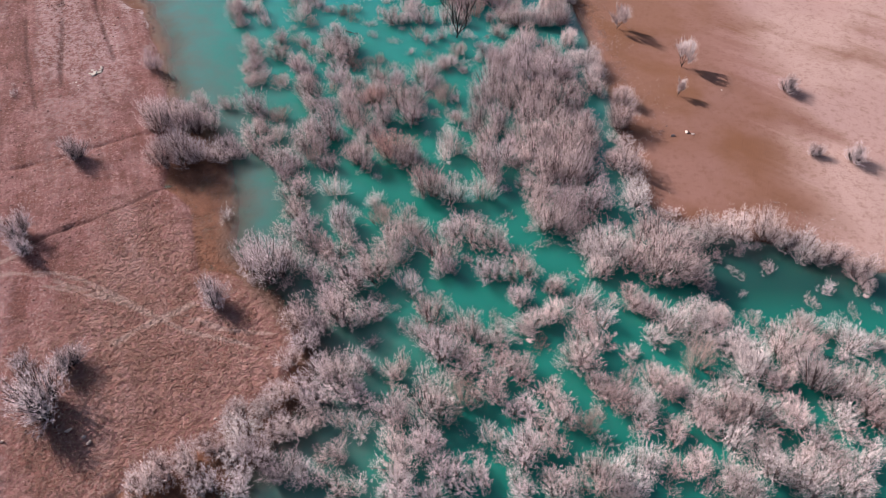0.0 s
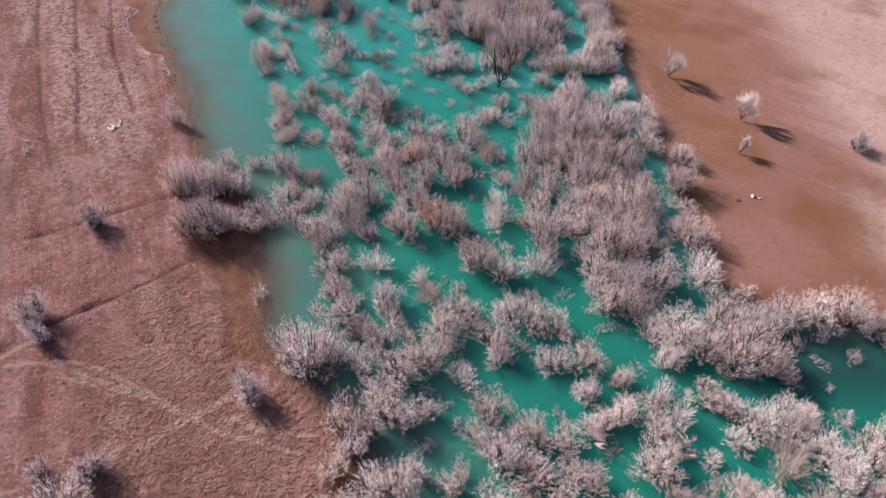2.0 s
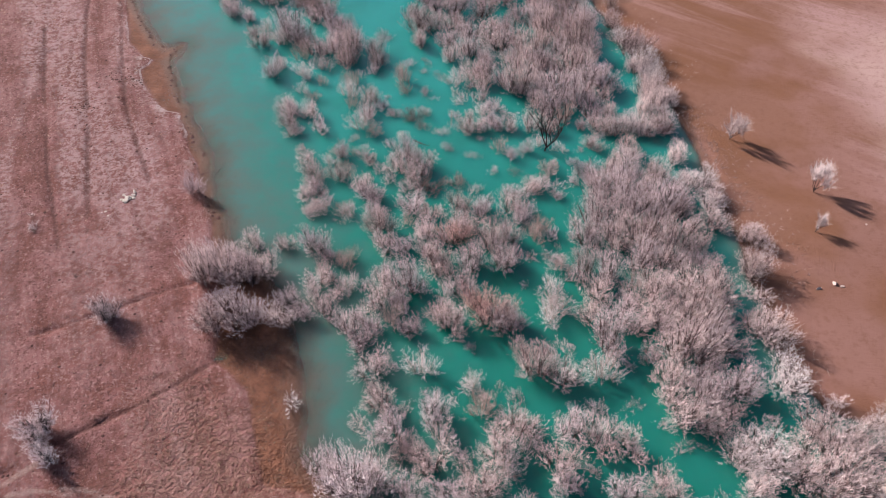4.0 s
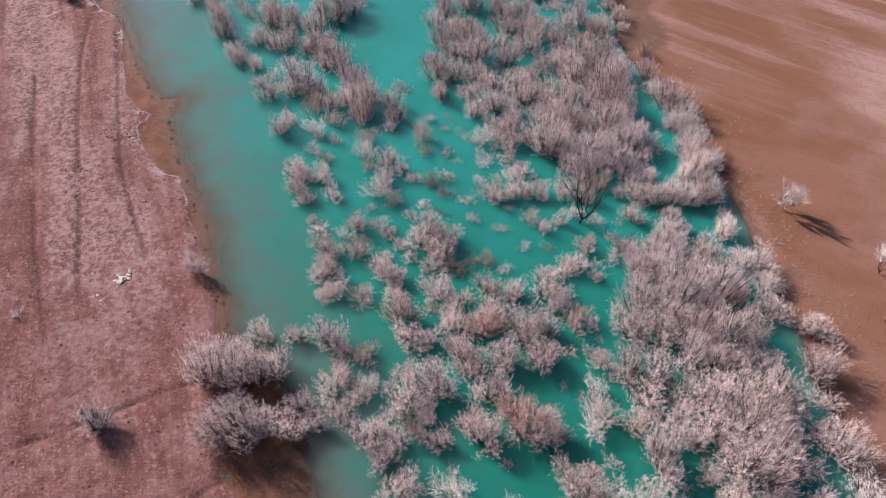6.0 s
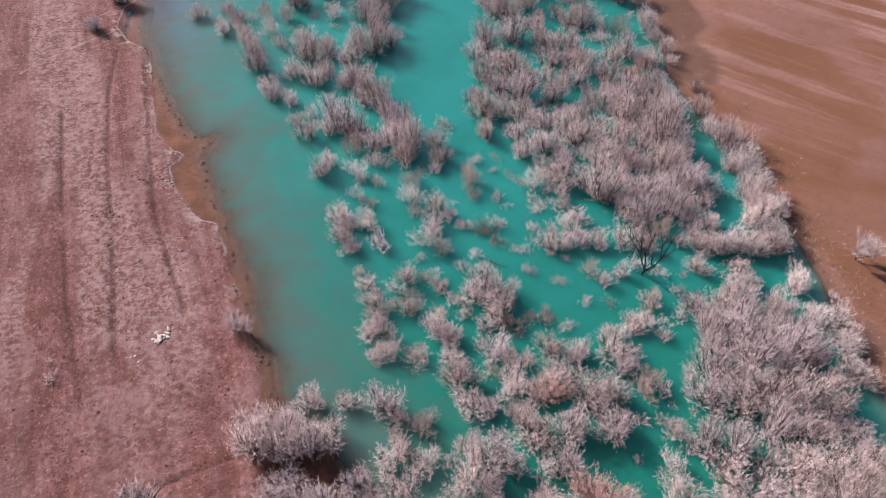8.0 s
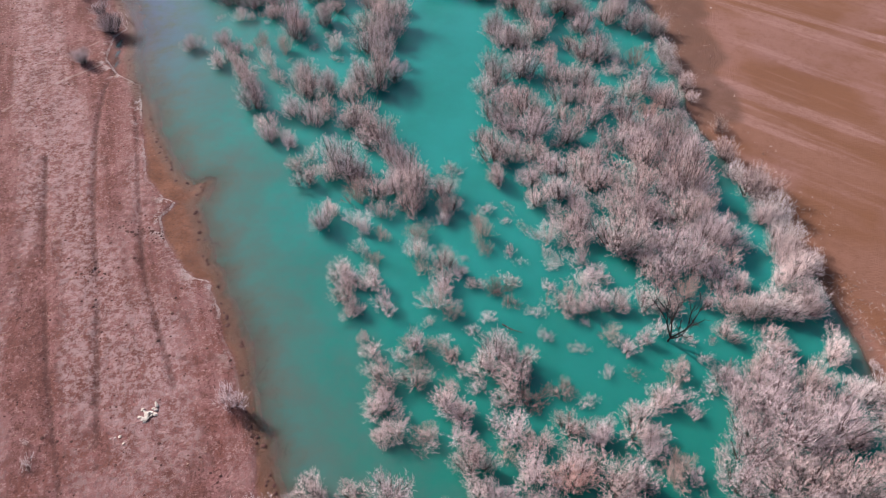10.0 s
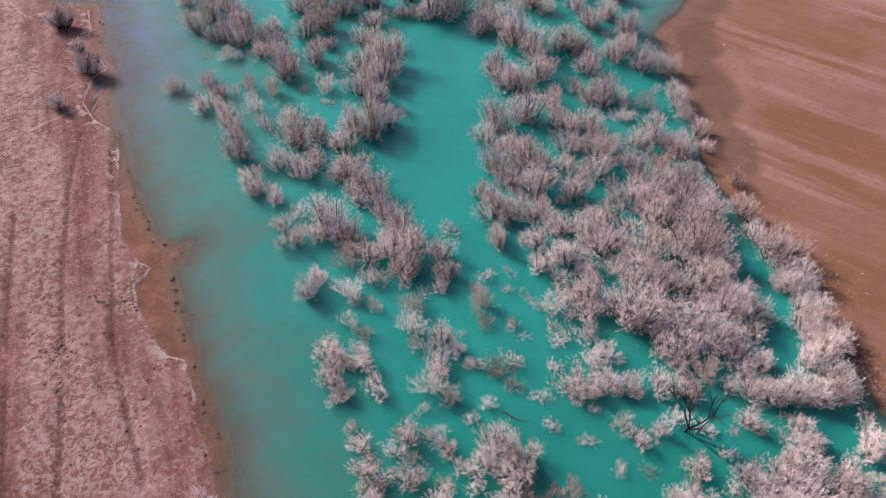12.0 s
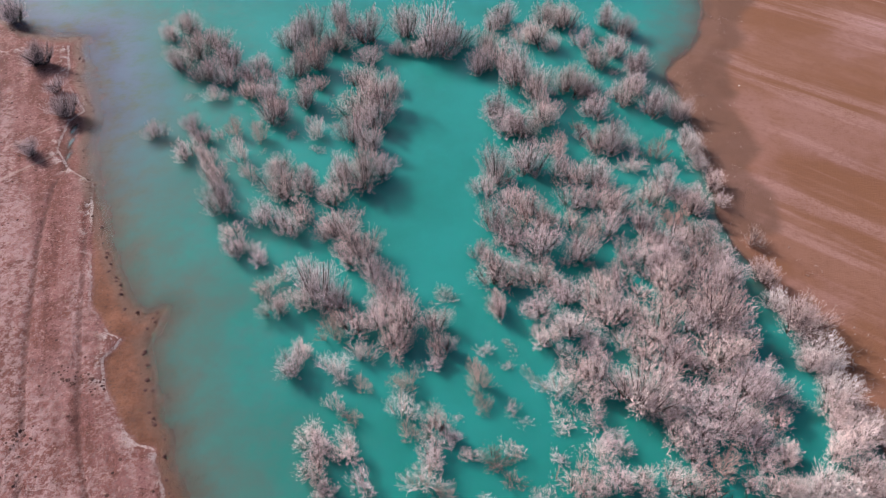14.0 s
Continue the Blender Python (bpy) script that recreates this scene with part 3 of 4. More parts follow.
STANDS_B += [
    (-24.8, 90.7, 2.5), (-38.5, 90.8, 4.5), (-33.5, 91.0, 3.8), (25.5, 91.0, 4.4), (-14.7, 91.2, 3.8), (-29.8, 91.7, 3.9),
    (-42.7, 92.9, 3.9), (-19.8, 93.2, 3.9), (-22.3, 93.6, 5.2), (-35.1, 93.7, 3.9), (27.7, 94.7, 3.3), (-28.8, 94.8, 2.6),
    (-11.4, 95.3, 4.6), (-31.5, 95.9, 4.0), (-19.1, 96.3, 6.0), (-41.0, 97.0, 5.7), (-47.0, 97.2, 5.4), (-30.1, 97.3, 2.5),
    (-22.4, 97.5, 4.0), (-44.1, 98.0, 6.1), (-38.8, 98.7, 4.1), (-14.6, 98.9, 3.8), (-30.7, 98.9, 2.9), (27.0, 99.3, 5.4),
    (-46.3, 99.8, 4.1), (-43.4, 100.2, 4.1), (-10.5, 100.3, 5.5), (-5.8, 100.4, 5.5), (-15.1, 100.4, 4.8), (1.2, 101.2, 2.7),
]
STANDS_B += [
    (-30.7, 101.5, 2.8), (-16.6, 102.2, 3.5), (-19.8, 103.1, 3.5), (-32.5, 103.3, 4.9), (-41.3, 103.6, 3.5), (-22.6, 103.7, 4.2),
    (-37.1, 103.8, 3.2), (-7.4, 104.5, 5.0), (-14.4, 105.2, 3.3), (30.0, 105.2, 4.2), (-5.2, 105.6, 4.3), (-17.0, 105.6, 3.6),
    (27.5, 106.0, 4.3), (1.3, 106.2, 2.1), (-23.7, 106.8, 5.0), (-16.9, 106.9, 3.6), (-12.3, 107.4, 3.7), (-11.1, 107.4, 4.6),
    (25.3, 108.3, 5.1), (-3.4, 109.2, 3.6), (-16.6, 109.9, 3.7), (-24.9, 110.4, 3.3), (-8.7, 110.4, 2.9), (-34.4, 110.6, 2.2),
    (-33.6, 111.1, 2.7), (-2.6, 111.2, 3.0), (-8.6, 111.4, 3.7), (-18.8, 111.4, 4.5), (-4.3, 111.6, 4.5), (-12.2, 111.8, 3.7),
]
STANDS_B += [
    (25.4, 112.9, 4.5), (-24.7, 113.6, 3.4), (-35.5, 114.0, 3.0), (26.1, 114.1, 4.6), (-26.0, 114.1, 3.3), (2.8, 114.2, 2.3),
    (-3.3, 114.5, 3.0), (-52.5, 114.7, 3.2), (-34.0, 115.0, 3.9), (-26.6, 115.3, 3.8), (-1.2, 115.6, 3.8), (-19.9, 115.6, 3.1),
    (-34.7, 116.4, 3.1), (0.4, 116.7, 3.1), (23.6, 116.7, 4.6), (25.4, 117.0, 4.7), (8.7, 117.1, 3.9), (-18.7, 118.2, 4.2),
    (17.9, 118.3, 5.4), (-30.6, 118.3, 3.5), (22.9, 118.5, 3.1), (-34.9, 119.1, 3.9), (2.0, 119.9, 3.1), (-21.9, 120.2, 4.3),
    (11.6, 120.4, 4.8), (-18.0, 121.2, 4.4), (-26.2, 121.9, 2.4), (-20.3, 122.3, 5.4), (-36.5, 122.6, 2.8), (22.1, 122.7, 4.8),
]
STANDS_B += [
    (-31.0, 123.7, 3.2), (14.6, 124.2, 4.9), (9.5, 126.3, 3.7), (-39.3, 128.9, 3.1), (14.0, 129.6, 5.5), (21.0, 130.0, 3.8),
    (18.3, 130.0, 4.7), (-9.0, 130.2, 3.2), (2.7, 130.3, 3.8), (-35.1, 130.3, 3.2), (11.3, 130.3, 4.4), (-10.8, 130.7, 3.8),
    (-6.4, 130.7, 3.8), (-4.0, 130.8, 3.8), (-0.2, 130.9, 3.8), (16.3, 130.9, 5.1), (21.8, 131.1, 5.1), (8.1, 131.3, 2.5),
    (-40.6, 131.5, 3.5), (21.1, 132.4, 5.1), (-27.4, 133.7, 3.9), (-40.3, 134.2, 3.9), (-23.2, 134.2, 2.3), (-37.4, 134.3, 3.9),
    (13.2, 134.5, 3.9), (-41.5, 135.6, 4.0), (-6.4, 135.7, 3.3), (21.2, 136.0, 5.3), (18.7, 136.1, 4.0), (-25.2, 136.2, 2.7),
]
STANDS_B += [
    (-27.2, 137.4, 4.0), (24.5, 138.1, 3.6), (23.4, 138.3, 4.0), (-7.9, 138.8, 2.7), (18.4, 139.0, 4.1), (22.2, 140.6, 4.1),
    (20.6, 141.2, 5.5), (-8.2, 142.3, 4.2), (21.6, 143.3, 5.6), (-9.3, 145.2, 4.3), (-7.2, 145.4, 5.0), (-45.3, 145.6, 4.7),
    (19.5, 147.0, 4.3), (22.3, 147.0, 4.3), (-27.5, 147.0, 2.5), (-44.4, 147.9, 2.9), (-26.8, 148.9, 3.7), (20.7, 149.1, 5.8),
    (-32.6, 149.2, 5.2), (-7.7, 150.1, 3.7), (-13.4, 150.7, 4.4), (-37.9, 152.1, 4.5), (-27.6, 152.4, 4.1), (-31.7, 152.6, 6.1),
    (17.5, 153.3, 6.8), (-35.1, 153.5, 4.6), (21.2, 154.3, 3.8), (-49.2, 155.1, 3.5), (-14.2, 155.3, 4.6), (16.2, 156.9, 4.6),
]
STANDS_B += [
    (-51.4, 158.6, 3.1), (4.3, 159.3, 5.5), (17.1, 161.7, 5.2), (-53.3, 164.4, 3.3), (-56.7, 165.7, 4.1), (13.5, 166.1, 4.9),
    (11.0, 169.4, 5.0), (-58.4, 169.4, 3.4), (-8.1, 172.1, 3.4), (-60.9, 175.1, 5.7), (13.3, 176.4, 5.7), (4.3, 177.4, 4.4),
    (9.7, 178.8, 4.4), (-48.6, 180.0, 5.4), (7.3, 180.3, 5.4), (13.0, 180.6, 4.9), (-63.5, 181.3, 5.0), (-8.8, 184.5, 4.6),
    (13.9, 186.0, 3.7), (-65.7, 186.0, 3.7), (-69.2, 187.6, 4.2), (-8.9, 189.4, 4.7), (12.2, 190.0, 5.7), (-67.9, 191.6, 4.3),
    (-75.9, 192.7, 3.5), (-70.6, 194.9, 3.9), (-57.0, 197.7, 6.5), (13.1, 199.4, 5.5), (9.0, 200.7, 6.0), (-51.9, 202.5, 5.6),
]
STANDS_B += [
    (4.1, 203.7, 5.1), (-58.9, 204.7, 4.6), (6.6, 207.1, 5.2), (-50.2, 207.5, 3.1), (8.1, 213.5, 5.4), (-62.7, 214.0, 4.3),
    (4.7, 219.1, 5.5), (-37.2, 219.6, 3.9), (7.4, 226.7, 5.1), (4.5, 230.5, 5.8),
]
STANDS_T = []
STANDS_T += [
    (0.7, 37.5, 5.1), (-1.9, 46.2, 6.1), (15.2, 76.1, 5.0), (17.8, 79.0, 5.9), (21.3, 80.6, 5.1), (14.0, 81.8, 5.1),
    (16.7, 85.6, 7.1), (6.7, 86.6, 5.3), (21.2, 86.7, 5.3), (18.0, 89.8, 5.0), (13.9, 90.8, 5.7), (8.7, 91.1, 4.5),
    (19.1, 91.2, 6.4), (5.1, 91.2, 3.8), (13.9, 95.1, 5.3), (18.3, 95.1, 5.3), (6.4, 95.2, 4.6), (22.8, 95.2, 5.3),
    (8.3, 98.1, 4.7), (5.1, 98.8, 4.8), (12.7, 100.4, 4.8), (16.7, 100.4, 4.8), (21.8, 103.9, 4.2), (10.2, 104.3, 5.0),
    (14.3, 104.9, 5.7), (18.4, 104.9, 5.7), (6.3, 105.0, 5.0), (8.2, 108.6, 6.6), (13.6, 110.8, 5.9), (18.1, 111.7, 6.0),
]
STANDS_T += [
    (13.2, 115.3, 6.1), (9.1, 115.9, 4.6), (7.5, 119.2, 3.9), (13.8, 120.9, 4.8), (9.7, 136.3, 4.0), (3.9, 136.7, 4.7),
    (7.3, 138.0, 5.4), (4.5, 140.7, 6.2), (9.7, 142.6, 5.6), (13.3, 142.9, 4.9), (2.5, 147.3, 5.8), (8.1, 147.4, 5.8),
    (11.5, 148.9, 4.4), (2.2, 152.9, 5.3), (6.6, 153.0, 5.3), (11.9, 153.4, 4.5), (-4.1, 154.0, 4.6), (9.5, 154.2, 6.9),
    (-41.3, 156.2, 4.7), (-6.1, 156.5, 5.4), (-45.2, 156.5, 3.9), (-33.8, 157.0, 5.5), (-9.6, 157.8, 4.7), (-43.7, 157.9, 6.3),
    (-12.8, 160.7, 4.8), (8.9, 160.7, 5.6), (-19.4, 161.2, 5.6), (-36.4, 161.3, 4.8), (-16.2, 162.1, 4.0), (14.0, 162.2, 4.8),
]
STANDS_T += [
    (4.3, 164.2, 4.9), (9.0, 164.3, 4.9), (-40.8, 164.9, 4.1), (-38.4, 165.6, 5.0), (-0.9, 165.6, 4.1), (-21.6, 165.6, 3.3),
    (5.3, 165.9, 5.8), (-7.3, 166.1, 5.0), (-12.8, 167.1, 5.0), (-17.1, 168.6, 4.2), (-43.7, 169.3, 4.2), (-42.1, 170.1, 6.0),
    (-50.1, 170.3, 4.3), (-5.1, 170.5, 3.4), (3.0, 170.8, 5.1), (-2.6, 171.2, 4.3), (-19.1, 171.6, 5.1), (-12.4, 172.2, 4.3),
    (-53.4, 172.7, 4.3), (-48.4, 172.8, 4.3), (-14.4, 174.1, 5.2), (-1.3, 175.5, 5.3), (-43.8, 176.5, 4.4), (-7.0, 176.6, 4.4),
    (-17.2, 177.0, 4.4), (-3.5, 177.2, 4.4), (-52.2, 178.4, 5.4), (-20.6, 179.5, 4.5), (-43.4, 181.1, 5.5), (-3.0, 181.8, 5.5),
]
STANDS_T += [
    (-39.9, 181.9, 6.4), (-6.0, 182.4, 4.6), (-18.8, 182.9, 5.5), (-37.4, 183.2, 4.6), (-53.8, 184.2, 3.7), (-13.8, 185.1, 6.5),
    (-39.8, 190.2, 4.8), (-1.9, 190.8, 4.8), (0.8, 190.9, 5.8), (-42.9, 192.4, 4.8), (-14.2, 194.4, 4.9), (-16.6, 195.1, 5.9),
    (-38.9, 196.3, 5.0), (-10.7, 197.6, 6.0), (-42.5, 198.6, 6.0), (-18.3, 199.8, 5.0), (-1.3, 200.1, 5.0), (-38.9, 202.0, 6.2),
    (-62.4, 204.9, 4.1), (-11.2, 205.8, 6.3), (-1.1, 205.9, 4.1), (-37.3, 207.1, 4.2), (-5.1, 207.6, 6.3), (-2.4, 207.6, 4.2),
    (-42.4, 207.9, 5.3), (-67.2, 208.4, 4.2), (-14.5, 209.2, 6.4), (-71.5, 209.7, 4.8), (-63.4, 210.2, 4.3), (-55.2, 211.3, 5.4),
]
STANDS_T += [
    (-77.1, 213.3, 4.9), (-21.1, 213.7, 5.4), (-67.7, 213.9, 5.5), (-51.9, 214.1, 6.6), (-17.4, 214.6, 6.6), (1.0, 215.4, 4.9),
    (-41.7, 216.2, 4.4), (-75.0, 217.6, 5.6), (-32.3, 219.3, 4.4), (-29.6, 220.0, 9.1), (-19.9, 220.4, 5.6), (-71.9, 220.6, 5.6),
    (-57.8, 220.8, 5.6), (-49.1, 221.0, 5.6), (-25.3, 222.3, 5.7), (-1.4, 222.7, 4.5), (-81.6, 223.6, 4.6), (-54.3, 223.9, 6.9),
    (-43.9, 223.9, 8.1), (-10.0, 224.6, 5.7), (-35.3, 226.2, 7.0), (-79.1, 227.3, 5.2), (-18.6, 228.7, 4.6), (-49.0, 229.3, 5.9),
    (-4.1, 230.0, 5.8), (-16.3, 231.0, 4.7), (-7.8, 231.1, 4.7),
]
STANDS_S = []
STANDS_S += [
    (5.2, 42.4, 3.3), (-10.0, 43.7, 3.3), (16.3, 43.8, 4.0), (-12.3, 44.4, 3.3), (2.1, 47.2, 4.7), (31.1, 52.9, 4.9),
    (20.2, 59.0, 4.4), (39.6, 59.5, 2.9), (-5.3, 64.6, 3.8), (-7.0, 69.6, 4.0), (-4.8, 71.9, 3.2), (-14.4, 73.7, 4.1),
    (-9.8, 77.1, 4.1), (-10.9, 80.9, 3.4), (5.8, 82.7, 5.2), (-16.9, 82.9, 4.3), (-21.0, 90.6, 3.8), (-0.4, 91.4, 4.5),
    (0.8, 93.2, 4.6), (-26.9, 95.4, 3.3), (-13.9, 95.6, 3.3), (-27.3, 96.5, 3.0), (0.5, 96.5, 3.3), (11.5, 96.6, 4.0),
    (1.7, 100.3, 3.4), (-27.9, 100.5, 3.4), (-27.3, 101.6, 2.8), (-0.9, 105.9, 3.6), (-0.4, 107.6, 3.6), (-19.9, 108.4, 2.9),
]
STANDS_S += [
    (-28.6, 110.5, 2.9), (-32.3, 111.1, 3.7), (-28.8, 111.2, 2.6), (-0.5, 116.0, 2.5), (-26.7, 118.0, 2.6), (1.4, 118.7, 2.2),
    (-24.6, 119.9, 2.4), (2.7, 121.4, 1.9), (-32.5, 121.9, 2.4), (-27.4, 124.0, 3.0), (-21.4, 128.3, 2.3), (-26.3, 129.2, 3.1),
    (-28.3, 130.9, 4.5), (5.3, 133.1, 3.9), (-7.8, 134.3, 3.3), (-30.5, 136.6, 2.7), (-37.6, 138.7, 2.7), (-31.3, 139.6, 4.1),
    (-39.5, 140.6, 2.8), (-21.2, 140.9, 2.8), (-36.4, 143.0, 2.8), (-12.2, 143.2, 4.2), (-4.6, 143.5, 3.5), (-30.8, 143.7, 3.9),
    (-21.8, 143.9, 3.9), (-40.1, 145.9, 4.3), (-36.8, 147.9, 3.6), (-11.0, 148.6, 2.9), (-3.0, 150.1, 4.4), (-40.8, 151.2, 4.5),
]
STANDS_S += [
    (-47.4, 157.5, 2.3), (-49.1, 160.8, 3.2), (-54.6, 166.5, 2.5), (-58.2, 182.8, 3.7), (3.0, 185.3, 3.7), (-60.4, 187.3, 4.7),
    (8.1, 189.2, 4.7), (-58.1, 192.2, 3.9), (-48.8, 193.7, 4.4), (-63.2, 193.7, 3.9), (-4.9, 195.9, 2.9), (-68.9, 203.6, 3.6),
    (-6.8, 221.0, 4.4), (-12.2, 223.2, 5.6),
]
STANDS_U = []
STANDS_U += [
    (-10.6, 38.5, 1.9), (18.1, 42.4, 2.6), (42.9, 60.1, 1.1), (53.3, 60.9, 2.2), (16.8, 66.4, 2.3), (39.2, 67.6, 2.3),
    (13.5, 72.5, 2.8), (-32.1, 77.9, 2.5), (8.6, 78.1, 2.5), (-7.6, 80.5, 2.1), (-2.7, 102.2, 2.8), (-73.9, 106.4, 1.8),
    (-75.1, 109.1, 1.1), (5.3, 115.3, 1.1), (2.8, 116.4, 3.1), (-13.4, 131.2, 1.9), (-10.2, 135.1, 2.0), (-1.7, 137.5, 1.2),
    (-16.5, 138.6, 2.0), (-9.8, 139.0, 2.7), (-11.8, 139.3, 3.4), (-15.5, 145.3, 2.8), (-29.6, 146.0, 2.1), (-18.1, 149.8, 2.2),
    (-26.3, 157.9, 3.5), (-48.3, 189.2, 2.8), (-73.2, 203.9, 2.0),
]
STANDS_D = []
STANDS_D += [
    (-32.7, 35.8, 5.0), (-31.4, 37.8, 5.1), (-28.5, 38.6, 4.4), (-26.4, 40.6, 4.5), (-23.7, 42.7, 4.6), (-21.0, 45.7, 4.0),
    (-19.3, 48.0, 4.1), (45.0, 49.5, 6.2), (-19.3, 52.1, 3.5), (41.7, 54.3, 6.4), (44.9, 54.8, 4.3), (50.6, 55.5, 5.0),
    (54.1, 55.9, 3.6), (48.3, 57.1, 2.2), (45.9, 58.3, 4.4), (37.4, 74.6, 5.7), (-2.1, 141.8, 7.7), (-9.4, 152.2, 6.0),
    (-19.1, 155.5, 4.2),
]
STANDS_F = []
STANDS_F += [
    (-47.3, 46.2, 6.8), (-45.9, 51.6, 4.2), (-52.0, 52.2, 2.1), (-30.8, 62.1, 4.5), (-58.6, 70.1, 2.8), (-60.4, 73.3, 4.1),
    (-58.1, 90.3, 3.8), (-95.3, 187.4, 3.6), (-93.3, 198.2, 4.5), (-97.4, 205.1, 2.9), (-103.8, 213.8, 4.9), (-115.9, 230.5, 4.7),
]
STANDS_G = []
STANDS_G += [
    (12.1, 55.3, 2.9), (-29.9, 110.4, 3.7), (-11.7, 112.7, 3.0), (-16.1, 115.9, 4.6), (-18.1, 117.2, 4.7), (-12.7, 117.2, 3.9),
    (-11.9, 117.3, 2.3), (-3.1, 119.9, 2.4), (-18.2, 130.9, 3.2), (-20.0, 133.5, 4.5), (-22.5, 146.0, 3.6), (18.1, 168.8, 4.6),
]
STANDS_P = []
STANDS_P += [
    (-8.1, 91.2, 7.1), (-12.6, 105.1, 5.0), (7.5, 172.6, 5.1),
]
# smaller growth between them
STANDS_S += [
    (-6.0, 125.6, 3.0), (1.2, 126.5, 3.0), (3.9, 125.4, 2.6), (-32.0, 124.2, 2.6), (-29.1, 124.2, 2.2), (-30.8, 121.1, 2.6),
    (-12.4, 137.8, 1.8), (-13.4, 143.7, 1.6), (-29.4, 127.5, 1.6), (-54.1, 182.9, 3.4), (-39.2, 145.0, 2.6),
]
STANDS_B += [
    (-4.1, 123.6, 2.5), (-1.4, 124.6, 2.6), (-37.5, 124.8, 1.8), (-7.6, 136.0, 2.2), (-8.0, 132.9, 1.8), (-60.5, 210.5, 3.0),
]
STANDS_G += [
    (-22.1, 142.4, 2.6),
]
STANDS_U += [
    (-16.9, 137.4, 1.2), (-17.1, 148.2, 1.2),
]
STANDS_D += [
    (-0.9, 141.2, 4.0), (14.5, 177.1, 3.0), (19.5, 148.2, 3.0), (21.3, 144.4, 3.0),
]
STANDS_P += [
    (-57.2, 200.3, 3.8),
]

KINDS = {
    "B": ("willow_shrub", "shrub", "flooded willow shrubs", "bare {tone} willow shrub", 1.34, bush_sizes(100, (TWIG, TWIG_GREY, TWIG, TWIG_GREY), STEM)),
    "N": ("undergrowth_bush", "shrub", "undergrowth bushes", "low bare {tone} undergrowth bush", 0.9,
          bush_sizes(900, (TWIG, TWIG_GREY), STEM, height=0.6, density=75, wild=0.6)),
    "T": ("flooded_tree", "tree", "flooded thicket trees", "slender bare {tone} thicket tree", 1.45,
          bush_sizes(200, (TWIG_GREY, TWIG, TWIG_GREY, TWIG), STEM, height=0.80, slim=1.12, upward=0.65)),
    "S": ("scrub_bush", "shrub", "sparse scrub bushes", "straggling bleached half-dead scrub bush", 1.42,
          bush_sizes(300, (TWIG_WHITE, TWIG_WHITE, TWIG_BROWN), STEM_PALE, height=0.72, density=48, twig_length=0.55, twig_radius=0.014, slim=0.85)),
    "U": ("water_tuft", "tuft", "tufts in the shallows", "low pale tuft of drowned twigs", 1.35,
          bush_sizes(400, (TWIG_WHITE, TWIG), STEM, height=0.42, density=50, upward=0.4)),
    "D": ("pale_shrub", "shrub", "dense pale shrubs", "dense rounded pale pink bare shrub", 1.25,
          bush_sizes(500, (TWIG, TWIG_WHITE), STEM, height=0.74, slim=1.2, density=145, wild=0.45)),
    "F": ("field_shrub", "shrub", "shrubs on the pasture", "dark-stemmed bare shrub with lilac-grey twigs", 1.4,
          bush_sizes(600, (TWIG_GREY, TWIG_GREY), STEM_DARK, height=0.82, slim=1.25, density=170, twig_radius=0.0155, upward=0.8, wild=0.6, stem_radius=0.009, per_lobe=12)),
    "G": ("brushwood_clump", "brushwood", "tan brushwood clumps", "low tan clump of dead brushwood", 1.2,
          bush_sizes(700, (TWIG_BROWN, TWIG_BROWN), STEM, height=0.5, density=65, upward=0.35, wild=0.7)),
    "P": ("rose_shrub", "shrub", "rose-tinted shrubs", "large dense rose-tinted bare shrub", 1.2,
          bush_sizes(800, (TWIG_PINK,), STEM, height=0.78)),
}
STANDS = {"B": STANDS_B, "T": STANDS_T, "S": STANDS_S, "U": STANDS_U, "D": STANDS_D, "F": STANDS_F, "G": STANDS_G, "P": STANDS_P}
# the thickets close up between their larger trees
dice = random.Random(17)
for ring, kind in (([(7.6, 119.5), (9.3, 101.1), (12.0, 83.5), (13.7, 75.9), (18.8, 73.9), (21.0, 81.3), (22.5, 98.4), (20.5, 117.9)], "T"),
                   ([(-6.3, 160.6), (-1.2, 145.8), (-0.8, 139.4), (5.0, 130.5), (14.0, 133.0), (13.2, 148.0), (11.4, 165.6), (8.6, 172.0), (2.5, 169.3)], "T"),
                   ([(-33.0, 37.0), (-31.0, 35.0), (-24.0, 39.0), (-19.0, 44.0), (-16.8, 51.5), (-18.6, 53.5), (-21.0, 49.0), (-26.0, 43.6)], "D")):
    xs, ys = [p[0] for p in ring], [p[1] for p in ring]
    for _ in range(900):
        x, y = dice.uniform(min(xs), max(xs)), dice.uniform(min(ys), max(ys))
        if inside(np.array([x]), np.array([y]), ring)[0] and min(math.hypot(x - a, y - b) for stand in STANDS.values() for a, b, _w in stand) > 2.5:
            STANDS[kind].append((x, y, dice.uniform(3.0, 4.2)))
# a narrow channel stays open between the eastern thicket and the row of shrubs on the field's edge
CHANNELS = [[(9.5, 192.0), (11.2, 186.0), (12.8, 180.0), (14.5, 172.9), (15.0, 166.0), (15.2, 158.9), (16.6, 153.3), (18.0, 148.8), (17.6, 142.4), (18.5, 137.1)],
            [(27.1, 106.1), (25.0, 96.1), (23.4, 87.0), (22.5, 82.2)]]


def beside_channels(x, y, room):
    for line in CHANNELS:
        for (ax, ay), (bx, by) in zip(line, line[1:]):
            dx, dy = bx - ax, by - ay
            s = min(max(((x - ax) * dx + (y - ay) * dy) / (dx * dx + dy * dy), 0), 1)
            ox, oy = x - ax - s * dx, y - ay - s * dy
            gap = math.hypot(ox, oy) or 0.01
            if gap < room:
                x, y = x + ox / gap * (room - gap), y + oy / gap * (room - gap)
    return x, y


